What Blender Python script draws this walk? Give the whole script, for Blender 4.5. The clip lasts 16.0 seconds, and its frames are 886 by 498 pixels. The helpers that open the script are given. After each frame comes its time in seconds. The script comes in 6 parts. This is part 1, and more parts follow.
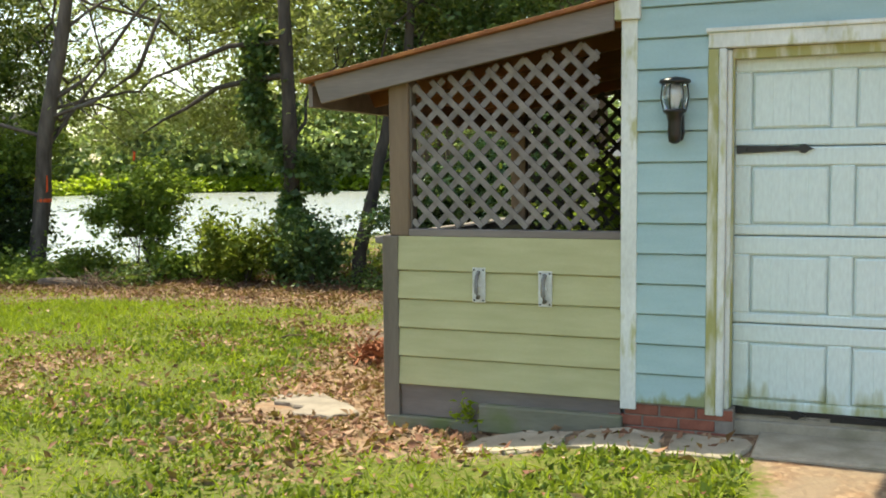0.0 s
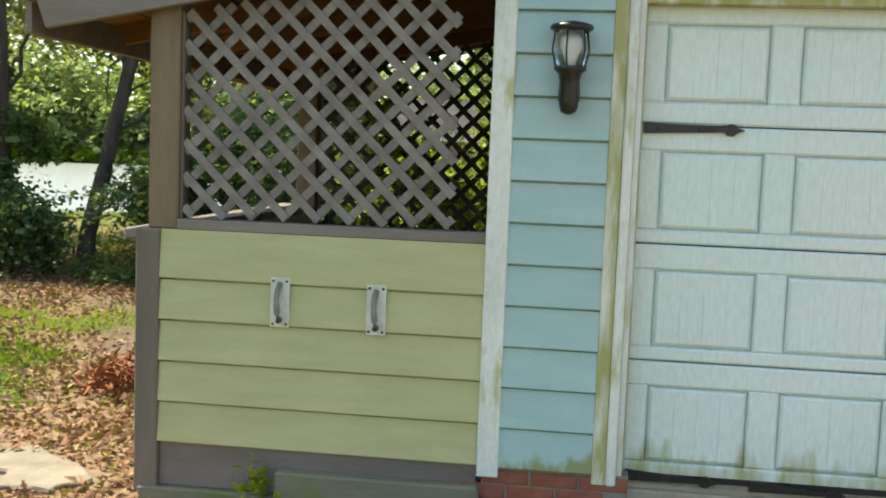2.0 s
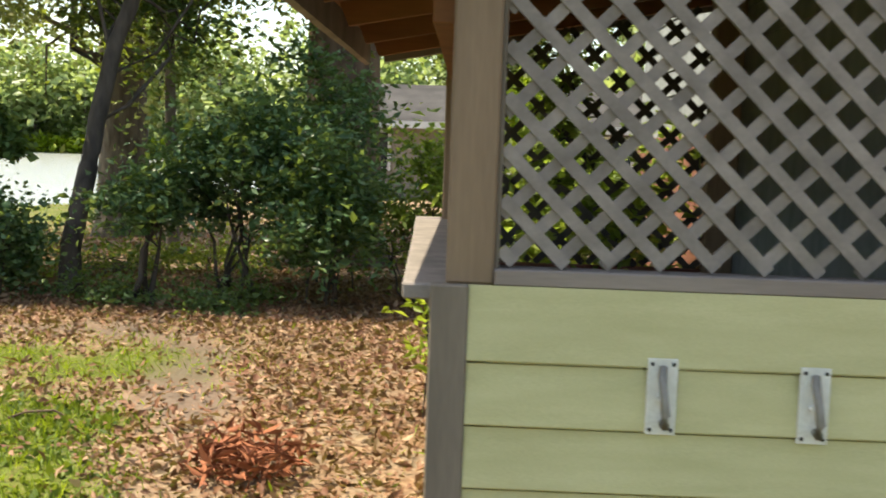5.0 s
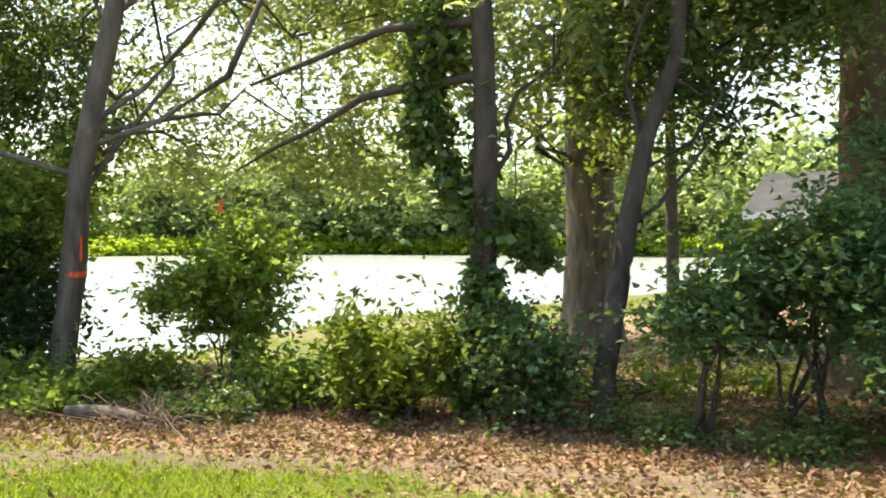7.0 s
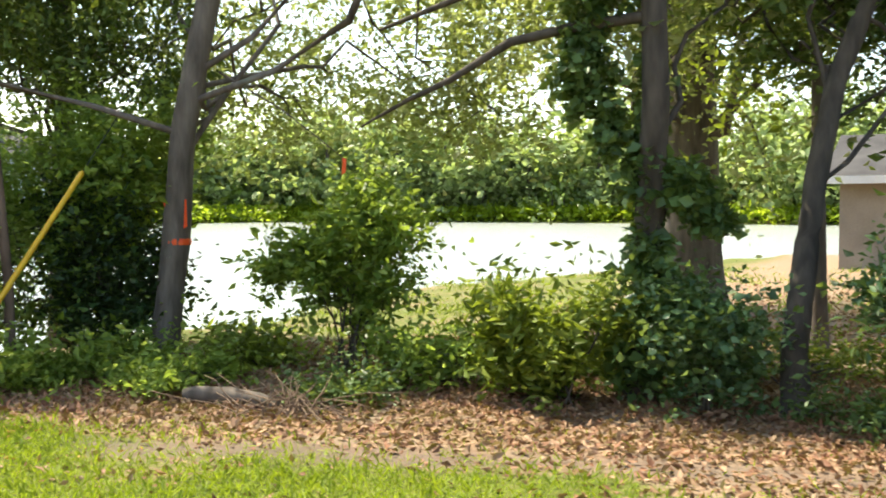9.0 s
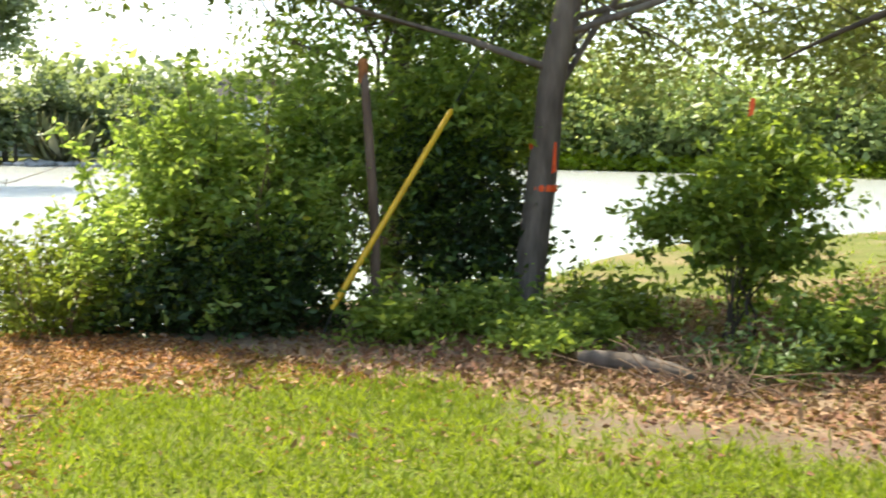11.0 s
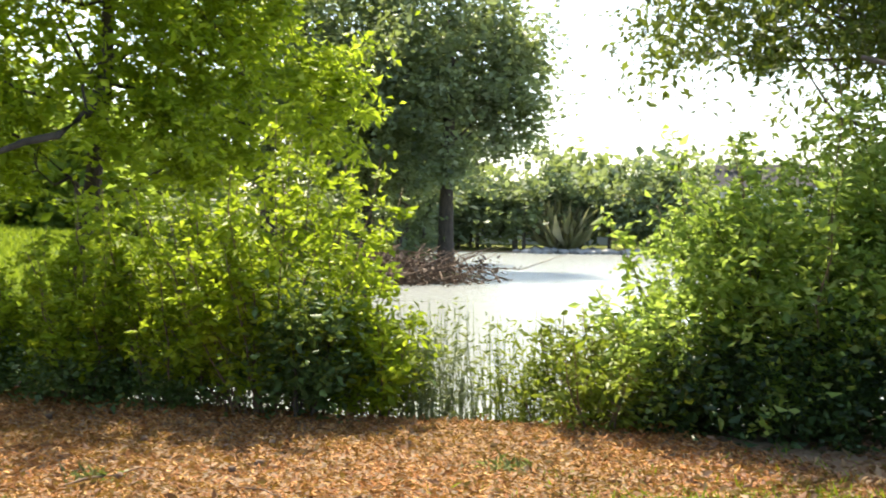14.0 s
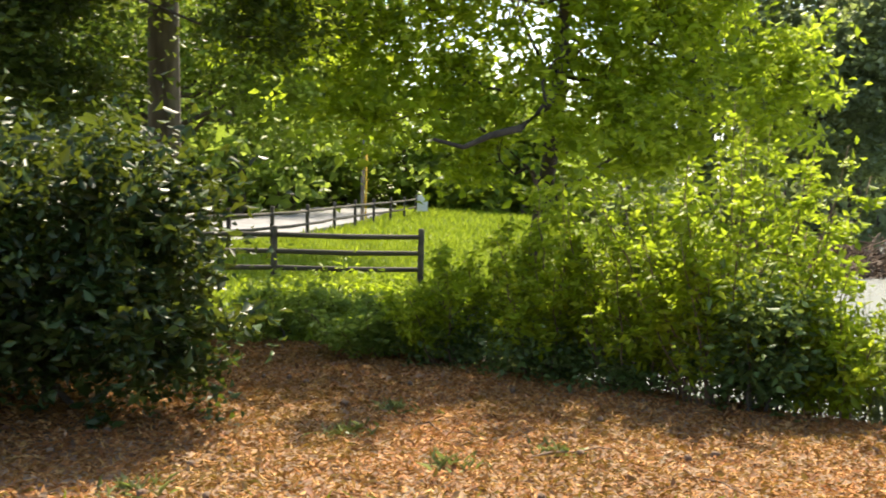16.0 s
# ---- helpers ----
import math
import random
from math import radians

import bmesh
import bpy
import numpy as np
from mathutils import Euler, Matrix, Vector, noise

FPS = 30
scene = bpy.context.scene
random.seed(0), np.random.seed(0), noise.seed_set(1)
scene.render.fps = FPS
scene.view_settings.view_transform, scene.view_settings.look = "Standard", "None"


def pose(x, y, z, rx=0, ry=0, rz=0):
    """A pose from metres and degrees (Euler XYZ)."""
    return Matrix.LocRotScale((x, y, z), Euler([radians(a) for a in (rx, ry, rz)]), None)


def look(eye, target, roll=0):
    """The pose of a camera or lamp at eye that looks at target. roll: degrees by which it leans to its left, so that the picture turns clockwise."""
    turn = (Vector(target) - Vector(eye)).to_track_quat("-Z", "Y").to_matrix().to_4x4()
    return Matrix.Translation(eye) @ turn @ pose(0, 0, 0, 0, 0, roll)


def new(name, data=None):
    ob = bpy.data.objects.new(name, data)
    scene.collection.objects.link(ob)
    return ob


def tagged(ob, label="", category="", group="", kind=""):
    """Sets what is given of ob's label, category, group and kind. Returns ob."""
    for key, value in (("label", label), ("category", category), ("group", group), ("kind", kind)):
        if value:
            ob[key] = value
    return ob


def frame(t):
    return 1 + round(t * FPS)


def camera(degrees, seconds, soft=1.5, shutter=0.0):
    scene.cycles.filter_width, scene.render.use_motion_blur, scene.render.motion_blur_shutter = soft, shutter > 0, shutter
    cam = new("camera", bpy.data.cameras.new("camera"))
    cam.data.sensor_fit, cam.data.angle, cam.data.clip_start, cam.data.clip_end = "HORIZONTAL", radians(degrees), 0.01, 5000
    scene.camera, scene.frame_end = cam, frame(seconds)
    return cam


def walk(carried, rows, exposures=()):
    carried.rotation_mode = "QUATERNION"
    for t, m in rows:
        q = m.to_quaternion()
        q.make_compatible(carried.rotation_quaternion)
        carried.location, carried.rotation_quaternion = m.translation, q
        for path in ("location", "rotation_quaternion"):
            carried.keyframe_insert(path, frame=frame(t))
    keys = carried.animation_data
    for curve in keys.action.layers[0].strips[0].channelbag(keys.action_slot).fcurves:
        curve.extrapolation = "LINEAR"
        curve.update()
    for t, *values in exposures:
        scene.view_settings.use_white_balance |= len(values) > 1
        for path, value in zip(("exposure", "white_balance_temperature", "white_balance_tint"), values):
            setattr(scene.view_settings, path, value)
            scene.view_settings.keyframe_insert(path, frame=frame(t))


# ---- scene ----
cam = camera(47.0, 16.0, soft=1.85, shutter=0.3)
PATH = [
    (0, (2.847, -5.976, 1.65), (2.089, -4.131, 1.5), -0.5),
    (0.5, (2.618, -5.704, 1.583), (1.901, -3.842, 1.438), 0.5),
    (1, (2.381, -5.085, 1.643), (1.811, -3.174, 1.492), 1.3),
    (1.5, (2.081, -4.693, 1.636), (1.718, -2.734, 1.468), 1.8),
    (2, (1.908, -4.335, 1.604), (1.655, -2.359, 1.426), 2.2),
    (2.5, (1.659, -4.007, 1.578), (1.496, -2.023, 1.386), 2.3),
    (3, (1.283, -3.716, 1.625), (1.226, -1.729, 1.406), 2.7),
    (3.2, (1.122, -3.633, 1.643), (1.112, -1.645, 1.421), 2.9),
    (5.3, (-0.139, -2.702, 1.625), (-0.205, -0.712, 1.434), 1.4),
    (5.5, (-0.314, -2.548, 1.612), (-0.528, -0.568, 1.43), 1.1),
    (6, (-0.908, -1.923, 1.536), (-1.445, -0.003, 1.388), 0.7),
    (6.5, (-1.405, -1.599, 1.638), (-2.123, 0.265, 1.536), 0.4),
    (7, (-1.777, -1.369, 1.659), (-2.559, 0.471, 1.634), 0.1),
    (7.5, (-1.978, -1.236, 1.653), (-2.788, 0.592, 1.597), -0.1),
    (8, (-2.331, -1.137, 1.636), (-3.137, 0.692, 1.553), 0.0),
    (8.2, (-2.491, -1.038, 1.619), (-3.296, 0.791, 1.535), -0.2),
    (10.3, (-4.38, -0.811, 1.612), (-5.363, 0.924, 1.465), 1.5),
    (10.5, (-4.567, -0.838, 1.594), (-5.602, 0.866, 1.432), 1.4),
    (11, (-5.008, -0.827, 1.573), (-6.175, 0.786, 1.378), 1.2),
    (11.5, (-5.255, -0.869, 1.555), (-6.568, 0.625, 1.34), 1.4),
    (12, (-5.446, -0.914, 1.548), (-6.883, 0.461, 1.34), 1.7),
    (12.5, (-5.516, -0.897, 1.552), (-7.072, 0.347, 1.377), 1.4),
    (13, (-5.592, -0.863, 1.564), (-7.243, 0.257, 1.432), 1.1),
    (13.5, (-5.688, -0.816, 1.572), (-7.412, 0.194, 1.487), 0.9),
    (14, (-5.719, -0.831, 1.577), (-7.5, 0.077, 1.536), 0.8),
    (14.5, (-5.737, -0.905, 1.596), (-7.576, -0.121, 1.567), 0.9),
    (15, (-5.763, -1.002, 1.582), (-7.686, -0.455, 1.534), 1.5),
    (15.5, (-5.76, -1.019, 1.568), (-7.741, -0.754, 1.503), 1.6),
    (16, (-5.684, -1.02, 1.608), (-7.68, -0.915, 1.523), 1.3),
]

EXPOSURES = [(0.0, 1.28, 7450, 2), (3.2, 1.27, 7450, 2), (5.3, 1.45, 7600, 7), (6.5, 1.72, 7450, 5), (8.2, 1.74, 7400, 5), (10.5, 1.68, 7350, 6), (12.5, 1.66, 7450, 7), (14.0, 1.54, 7300, 8), (16.0, 1.5, 7550, 10)]
walk(cam, [(t, look(eye, target, roll)) for t, eye, target, roll in PATH], EXPOSURES)

# ---- light: hazy summer sky and a high sun from the lake side ----
SUN_EL, SUN_AZ = radians(60), radians(-75)      # azimuth from +y towards +x
world = bpy.data.worlds.new("sky")
scene.world = world
world.use_nodes = True
wn = world.node_tree.nodes
sky = wn.new("ShaderNodeTexSky")
sky.sky_type = "NISHITA"
sky.sun_disc = False
sky.sun_elevation, sky.sun_rotation = SUN_EL, SUN_AZ
sky.air_density, sky.dust_density, sky.ozone_density = 1.0, 1.6, 1.0
world.node_tree.links.new(sky.outputs[0], wn["Background"].inputs[0])
wn["Background"].inputs[1].default_value = 0.15
sun = new("sun", bpy.data.lights.new("sun", "SUN"))
sun.data.energy, sun.data.angle, sun.data.color = 4.2, radians(0.6), (1.0, 0.94, 0.82)
sun_dir = Vector((math.sin(SUN_AZ) * math.cos(SUN_EL), math.cos(SUN_AZ) * math.cos(SUN_EL), math.sin(SUN_EL)))
sun.matrix_world = look(sun_dir * 60, (0, 0, 0))


# ---- materials ----
def material(name):
    m = bpy.data.materials.new(name)
    m.use_nodes = True
    nt = m.node_tree
    return m, nt, nt.nodes["Principled BSDF"]


def noise_node(nt, scale, detail=4.0, stretch=None, obj=True):
    tc = nt.nodes.new("ShaderNodeTexCoord")
    n = nt.nodes.new("ShaderNodeTexNoise")
    n.inputs["Scale"].default_value, n.inputs["Detail"].default_value = scale, detail
    src = tc.outputs["Object"]
    if stretch:
        mp = nt.nodes.new("ShaderNodeMapping")
        mp.inputs["Scale"].default_value = stretch
        nt.links.new(src, mp.inputs["Vector"])
        src = mp.outputs["Vector"]
    nt.links.new(src, n.inputs["Vector"])
    return n


def ramp_node(nt, source, stops):
    r = nt.nodes.new("ShaderNodeValToRGB")
    e = r.color_ramp.elements
    while len(e) < len(stops):
        e.new(0.5)
    for el, (p, c) in zip(e, stops):
        el.position, el.color = p, (c[0], c[1], c[2], 1.0)
    nt.links.new(source, r.inputs["Fac"])
    return r


def mixed(nt, fac, a, b):
    m = nt.nodes.new("ShaderNodeMix")
    m.data_type = "RGBA"
    for k, v in ((0, fac), (6, a), (7, b)):
        if isinstance(v, (int, float)):
            m.inputs[k].default_value = v
        elif isinstance(v, tuple):
            m.inputs[k].default_value = (*v, 1.0)
        else:
            nt.links.new(v, m.inputs[k])
    return m.outputs[2]


def bump(nt, p, source, strength, distance):
    b = nt.nodes.new("ShaderNodeBump")
    b.inputs["Strength"].default_value, b.inputs["Distance"].default_value = strength, distance
    nt.links.new(source, b.inputs["Height"])
    nt.links.new(b.outputs[0], p.inputs["Normal"])


def surface(name, dark, light, scale=6.0, rough=0.7, stretch=None, fine=60.0, bump_m=0.001, stain=None, stain_low=0.52, stain_high=0.72, stain_scale=3.0, metal=0.0, piece=0.0, rise=None, stain_stretch=None, spec=0.5):
    """A grained surface: two tones, fine grain, and optional stains in patches."""
    m, nt, p = material(name)
    big = noise_node(nt, scale, 5.0, stretch)
    small = noise_node(nt, fine, 3.0, stretch)
    col = ramp_node(nt, big.outputs[0], [(0.3, dark), (0.7, light)]).outputs[0]
    grain = ramp_node(nt, small.outputs[0], [(0.3, (0.78, 0.78, 0.78)), (0.7, (1.0, 1.0, 1.0))]).outputs[0]
    mul = nt.nodes.new("ShaderNodeMix")
    mul.data_type, mul.blend_type = "RGBA", "MULTIPLY"
    mul.inputs[0].default_value = 0.6
    nt.links.new(col, mul.inputs[6])
    nt.links.new(grain, mul.inputs[7])
    out = mul.outputs[2]
    if stain:
        st = noise_node(nt, stain_scale, 6.0, stain_stretch)
        level = st.outputs[0]
        if rise:
            # algae creeping up from the damp lower edge, full at rise[0], gone at rise[1]
            tc = nt.nodes.new("ShaderNodeTexCoord")
            xyz = nt.nodes.new("ShaderNodeSeparateXYZ")
            nt.links.new(tc.outputs["Object"], xyz.inputs[0])
            mr = nt.nodes.new("ShaderNodeMapRange")
            mr.inputs["From Min"].default_value, mr.inputs["From Max"].default_value = rise
            mr.inputs["To Min"].default_value, mr.inputs["To Max"].default_value = 0.16, -0.4
            nt.links.new(xyz.outputs["Z"], mr.inputs["Value"])
            add = nt.nodes.new("ShaderNodeMath")
            nt.links.new(level, add.inputs[0])
            nt.links.new(mr.outputs[0], add.inputs[1])
            level = add.outputs[0]
        f = ramp_node(nt, level, [(stain_low, (0, 0, 0)), (stain_high, (0.85, 0.85, 0.85))])
        out = mixed(nt, f.outputs[0], out, stain)
    if piece:
        info = nt.nodes.new("ShaderNodeObjectInfo")
        hsv = nt.nodes.new("ShaderNodeHueSaturation")
        mr = nt.nodes.new("ShaderNodeMapRange")
        mr.inputs["To Min"].default_value, mr.inputs["To Max"].default_value = 1 - piece, 1 + piece
        nt.links.new(info.outputs["Random"], mr.inputs["Value"])
        nt.links.new(mr.outputs[0], hsv.inputs["Value"])
        nt.links.new(out, hsv.inputs["Color"])
        out = hsv.outputs[0]
    nt.links.new(out, p.inputs["Base Color"])
    p.inputs["Roughness"].default_value, p.inputs["Metallic"].default_value = rough, metal
    p.inputs["Specular IOR Level"].default_value = spec
    bump(nt, p, small.outputs[0], 0.5, bump_m)
    return m


def leaf_material(name, dark, mid, light, glow=0.45, rough=0.45):
    """Leaves: tone by leaf, some of the light passing through."""
    m, nt, p = material(name)
    geo = nt.nodes.new("ShaderNodeNewGeometry")
    col = ramp_node(nt, geo.outputs["Random Per Island"], [(0.0, dark), (0.55, mid), (1.0, light)]).outputs[0]
    big = noise_node(nt, 0.9, 2.0)
    tone = ramp_node(nt, big.outputs[0], [(0.35, (0.72, 0.78, 0.7)), (0.65, (1.0, 1.0, 1.0))]).outputs[0]
    mul = nt.nodes.new("ShaderNodeMix")
    mul.data_type, mul.blend_type = "RGBA", "MULTIPLY"
    mul.inputs[0].default_value = 1.0
    nt.links.new(col, mul.inputs[6])
    nt.links.new(tone, mul.inputs[7])
    nt.links.new(mul.outputs[2], p.inputs["Base Color"])
    p.inputs["Roughness"].default_value = rough
    p.inputs["Specular IOR Level"].default_value = 0.3
    tr = nt.nodes.new("ShaderNodeBsdfTranslucent")
    warm = mixed(nt, 0.35, mul.outputs[2], (0.5, 0.6, 0.05))
    nt.links.new(warm, tr.inputs["Color"])
    mx = nt.nodes.new("ShaderNodeMixShader")
    mx.inputs[0].default_value = glow
    nt.links.new(p.outputs[0], mx.inputs[1])
    nt.links.new(tr.outputs[0], mx.inputs[2])
    nt.links.new(mx.outputs[0], nt.nodes["Material Output"].inputs["Surface"])
    return m


M_YELLOW = surface("olive yellow painted board", (0.445, 0.42, 0.215), (0.515, 0.49, 0.265), 3.0, 0.6, (1, 1, 6), 90, 0.0006, (0.37, 0.36, 0.21), 0.62, 0.9, 1.6, piece=0.03)
M_CREAM = surface("cream panel paler than the front", (0.55, 0.55, 0.36), (0.66, 0.66, 0.46), 3.0, 0.6, (1, 1, 4), 80, 0.0006, (0.42, 0.42, 0.26), 0.62, 0.9, 1.4)
M_BLUE = surface("pale blue painted board", (0.34, 0.49, 0.495), (0.405, 0.555, 0.555), 2.5, 0.55, (1, 1, 5), 80, 0.0006, (0.33, 0.41, 0.36), 0.62, 0.85, 4.0, piece=0.03)
M_BLUE_LOW = surface("pale blue board with algae at its foot", (0.34, 0.49, 0.495), (0.405, 0.555, 0.555), 2.5, 0.55, (1, 1, 5), 80, 0.0006, (0.21, 0.22, 0.05), 0.5, 0.66, 9.0, rise=(0.29, 0.47), stain_stretch=(1.6, 1, 0.5))
M_WHITE_TRIM = surface("weathered white trim", (0.64, 0.66, 0.61), (0.80, 0.82, 0.78), 5.0, 0.6, (1, 1, 0.4), 70, 0.001, (0.42, 0.42, 0.18), 0.55, 0.68, 8.0, stain_stretch=(2.0, 1, 0.5))
M_MOSS_TRIM = surface("algae stained white casing", (0.56, 0.57, 0.46), (0.76, 0.77, 0.70), 9.0, 0.65, (1, 1, 0.35), 70, 0.001, (0.31, 0.30, 0.07), 0.33, 0.52, 7.0, stain_stretch=(2.2, 1, 0.45))
M_DOOR = surface("pale mint garage door", (0.64, 0.74, 0.715), (0.69, 0.785, 0.76), 2.0, 0.42, (1, 1, 0.3), 60, 0.0003, (0.56, 0.65, 0.57), 0.64, 0.9, 2.0)
M_DOOR_LOW = surface("algae streaked garage door", (0.64, 0.74, 0.705), (0.69, 0.785, 0.755), 2.0, 0.45, (1, 1, 0.3), 60, 0.0003, (0.30, 0.31, 0.10), 0.44, 0.78, 9.0, rise=(0.04, 0.3), stain_stretch=(1.8, 1, 0.45))
M_GREYWOOD = surface("weathered grey wood", (0.13, 0.105, 0.08), (0.225, 0.185, 0.145), 7.0, 0.85, (1, 1, 0.12), 90, 0.0018, (0.14, 0.12, 0.09), 0.62, 0.85, 3.0)
M_POST = surface("weathered brown post", (0.17, 0.115, 0.072), (0.26, 0.18, 0.115), 7.0, 0.85, (1, 1, 0.1), 90, 0.0018, (0.15, 0.12, 0.09), 0.63, 0.85, 3.0)
M_GREYWOOD_X = surface("weathered fascia wood", (0.155, 0.125, 0.108), (0.25, 0.21, 0.185), 7.0, 0.85, (0.12, 1, 1), 90, 0.0018, (0.13, 0.11, 0.09), 0.62, 0.85, 3.0)
M_LATTICE = surface("weathered lattice wood", (0.16, 0.138, 0.122), (0.27, 0.235, 0.21), 9.0, 0.85, None, 70, 0.0012, (0.16, 0.15, 0.11), 0.62, 0.85, 4.0, piece=0.12)
M_MOSSWOOD = surface("mossy timber", (0.14, 0.14, 0.095), (0.25, 0.23, 0.17), 6.0, 0.9, (0.2, 1, 1), 70, 0.002, (0.13, 0.16, 0.05), 0.5, 0.7, 4.0)
M_ROOFWOOD = surface("orange brown roof boards", (0.15, 0.058, 0.022), (0.27, 0.11, 0.04), 5.0, 0.8, (0.15, 1, 1), 70, 0.0015)
M_RUST = surface("rusty roof edge", (0.19, 0.06, 0.02), (0.36, 0.14, 0.04), 9.0, 0.8, None, 70, 0.001)
M_BRICK = surface("red brick", (0.22, 0.065, 0.04), (0.34, 0.12, 0.075), 12.0, 0.9, None, 90, 0.002, (0.15, 0.11, 0.07), 0.58, 0.8, 6.0, piece=0.15)
M_MORTAR = surface("mortar", (0.20, 0.16, 0.13), (0.30, 0.26, 0.22), 12.0, 0.95)
M_CONCRETE = surface("old concrete", (0.27, 0.225, 0.165), (0.44, 0.375, 0.285), 4.0, 0.92, None, 50, 0.003, (0.17, 0.15, 0.09), 0.55, 0.75, 3.0)
M_BLACK = surface("black iron", (0.006, 0.006, 0.007), (0.016, 0.016, 0.017), 9.0, 0.35, None, 80, 0.0004)
M_WHITE_METAL = surface("chipped white enamel", (0.55, 0.55, 0.50), (0.72, 0.72, 0.68), 14.0, 0.45, None, 80, 0.0005, (0.22, 0.17, 0.10), 0.6, 0.75, 18.0)
M_HOOK = surface("dull grey metal", (0.16, 0.15, 0.13), (0.30, 0.28, 0.25), 14.0, 0.5, None, 80, 0.0005, (0.12, 0.07, 0.04), 0.6, 0.75, 18.0)
M_BARK = surface("grey brown bark", (0.065, 0.05, 0.04), (0.17, 0.14, 0.115), 9.0, 0.95, (1, 1, 0.25), 40, 0.012, (0.13, 0.14, 0.10), 0.58, 0.8, 3.0)
M_BARK_DARK = surface("dark bark", (0.035, 0.028, 0.022), (0.10, 0.08, 0.062), 9.0, 0.95, (1, 1, 0.25), 40, 0.01)
M_BARK_PALE = surface("pale grey bark", (0.13, 0.115, 0.10), (0.27, 0.24, 0.21), 9.0, 0.95, (1, 1, 0.3), 40, 0.008, (0.12, 0.12, 0.08), 0.55, 0.75, 2.5)
M_BARK_RED = surface("red brown bark", (0.075, 0.048, 0.033), (0.20, 0.135, 0.098), 7.0, 0.95, (1, 1, 0.2), 40, 0.014)
M_STONE = surface("dull grey brown stone", (0.16, 0.135, 0.105), (0.27, 0.23, 0.185), 5.0, 0.92, None, 50, 0.004)
M_FENCE = surface("dark weathered wood for fence and shaded lattice", (0.035, 0.03, 0.024), (0.085, 0.075, 0.06), 6.0, 0.9, (1, 0.2, 1), 60, 0.002)
M_YELLOW_POLE = surface("yellow plastic guard", (0.60, 0.34, 0.01), (0.74, 0.45, 0.02), 8.0, 0.45)
M_RIBBON = surface("orange survey ribbon", (0.75, 0.06, 0.01), (0.85, 0.12, 0.02), 14.0, 0.5)
M_ROAD = surface("asphalt road", (0.15, 0.15, 0.155), (0.23, 0.23, 0.235), 0.8, 0.85, None, 25, 0.003)
M_ROOF_GREY = surface("grey shingle roof", (0.045, 0.044, 0.046), (0.08, 0.077, 0.078), 1.5, 0.95, None, 18, 0.004, spec=0.15)
M_HOUSE_TAN = surface("tan house wall", (0.22, 0.19, 0.16), (0.32, 0.28, 0.24), 1.0, 0.85, None, 20, 0.002)
M_HOUSE_WHITE = surface("white house wall", (0.62, 0.64, 0.66), (0.75, 0.77, 0.78), 1.0, 0.7, None, 20, 0.002)
M_DARK_GLASS = surface("dark window pane", (0.02, 0.025, 0.03), (0.04, 0.045, 0.05), 2.0, 0.12)
M_ROCK = surface("pale shore rock", (0.28, 0.27, 0.25), (0.48, 0.47, 0.45), 3.0, 0.9, None, 18, 0.01)
M_TWIG = surface("dry twig", (0.10, 0.06, 0.04), (0.22, 0.15, 0.10), 12.0, 0.95)
# Greyer, darker than the blue boards; lean-to shade put into the colour.
M_GREY_SIDING = surface("dusty siding greyed for lean-to shade", (0.15, 0.17, 0.18), (0.23, 0.25, 0.255), 2.5, 0.8, (1, 5, 1), 60, 0.0008)
M_INSIDE = surface("red brown inner boards", (0.13, 0.045, 0.03), (0.22, 0.085, 0.05), 4.0, 0.85, (1, 1, 0.2), 60, 0.001)

L_OAK = leaf_material("oak leaves", (0.15, 0.17, 0.075), (0.28, 0.3, 0.15), (0.48, 0.5, 0.31), 0.66)
L_IVY = leaf_material("ivy leaves", (0.04, 0.08, 0.028), (0.085, 0.15, 0.05), (0.17, 0.26, 0.09), 0.35, 0.4)
# Darker, less translucent green; backlit shade is put into the leaf colour.
L_SHADE = leaf_material("tree leaves darkened for shade", (0.025, 0.048, 0.011), (0.055, 0.095, 0.02), (0.14, 0.2, 0.045), 0.28)
L_LIME = leaf_material("lime green leaves", (0.13, 0.205, 0.010), (0.29, 0.40, 0.020), (0.50, 0.58, 0.06), 0.6)
L_GREEN = leaf_material("mid green leaves", (0.09, 0.165, 0.034), (0.2, 0.3, 0.06), (0.4, 0.5, 0.13), 0.58)
L_FRESH = leaf_material("fresh green leaves", (0.12, 0.21, 0.045), (0.28, 0.41, 0.10), (0.52, 0.62, 0.22), 0.64)
L_HOLLY = leaf_material("blue green glossy leaves", (0.026, 0.07, 0.032), (0.075, 0.155, 0.068), (0.21, 0.32, 0.15), 0.34, 0.35)
L_CLOVER_SHADE = leaf_material("clover and weed leaves darkened for shade", (0.05, 0.09, 0.012), (0.10, 0.155, 0.018), (0.19, 0.24, 0.04), 0.3, 0.6)
# Near-black leaves: the holly's own tone, and the shade inside the thicket.
L_DARK = leaf_material("dark glossy leaves for holly and shade", (0.008, 0.022, 0.008), (0.02, 0.048, 0.014), (0.055, 0.105, 0.032), 0.2, 0.42)
L_YELLOW = leaf_material("yellow green leaves", (0.075, 0.115, 0.016), (0.15, 0.2, 0.026), (0.29, 0.34, 0.07), 0.42)
L_REED = leaf_material("grey green reeds", (0.10, 0.13, 0.06), (0.20, 0.24, 0.12), (0.34, 0.37, 0.22), 0.4)
L_PAMPAS = leaf_material("straw coloured pampas blades", (0.24, 0.23, 0.12), (0.40, 0.38, 0.22), (0.60, 0.55, 0.38), 0.4)
# Far leaves are paled so that their colour carries the distance haze.
L_FAR = leaf_material("far tree leaves paled for haze", (0.17, 0.23, 0.09), (0.3, 0.38, 0.16), (0.45, 0.52, 0.26), 0.45)
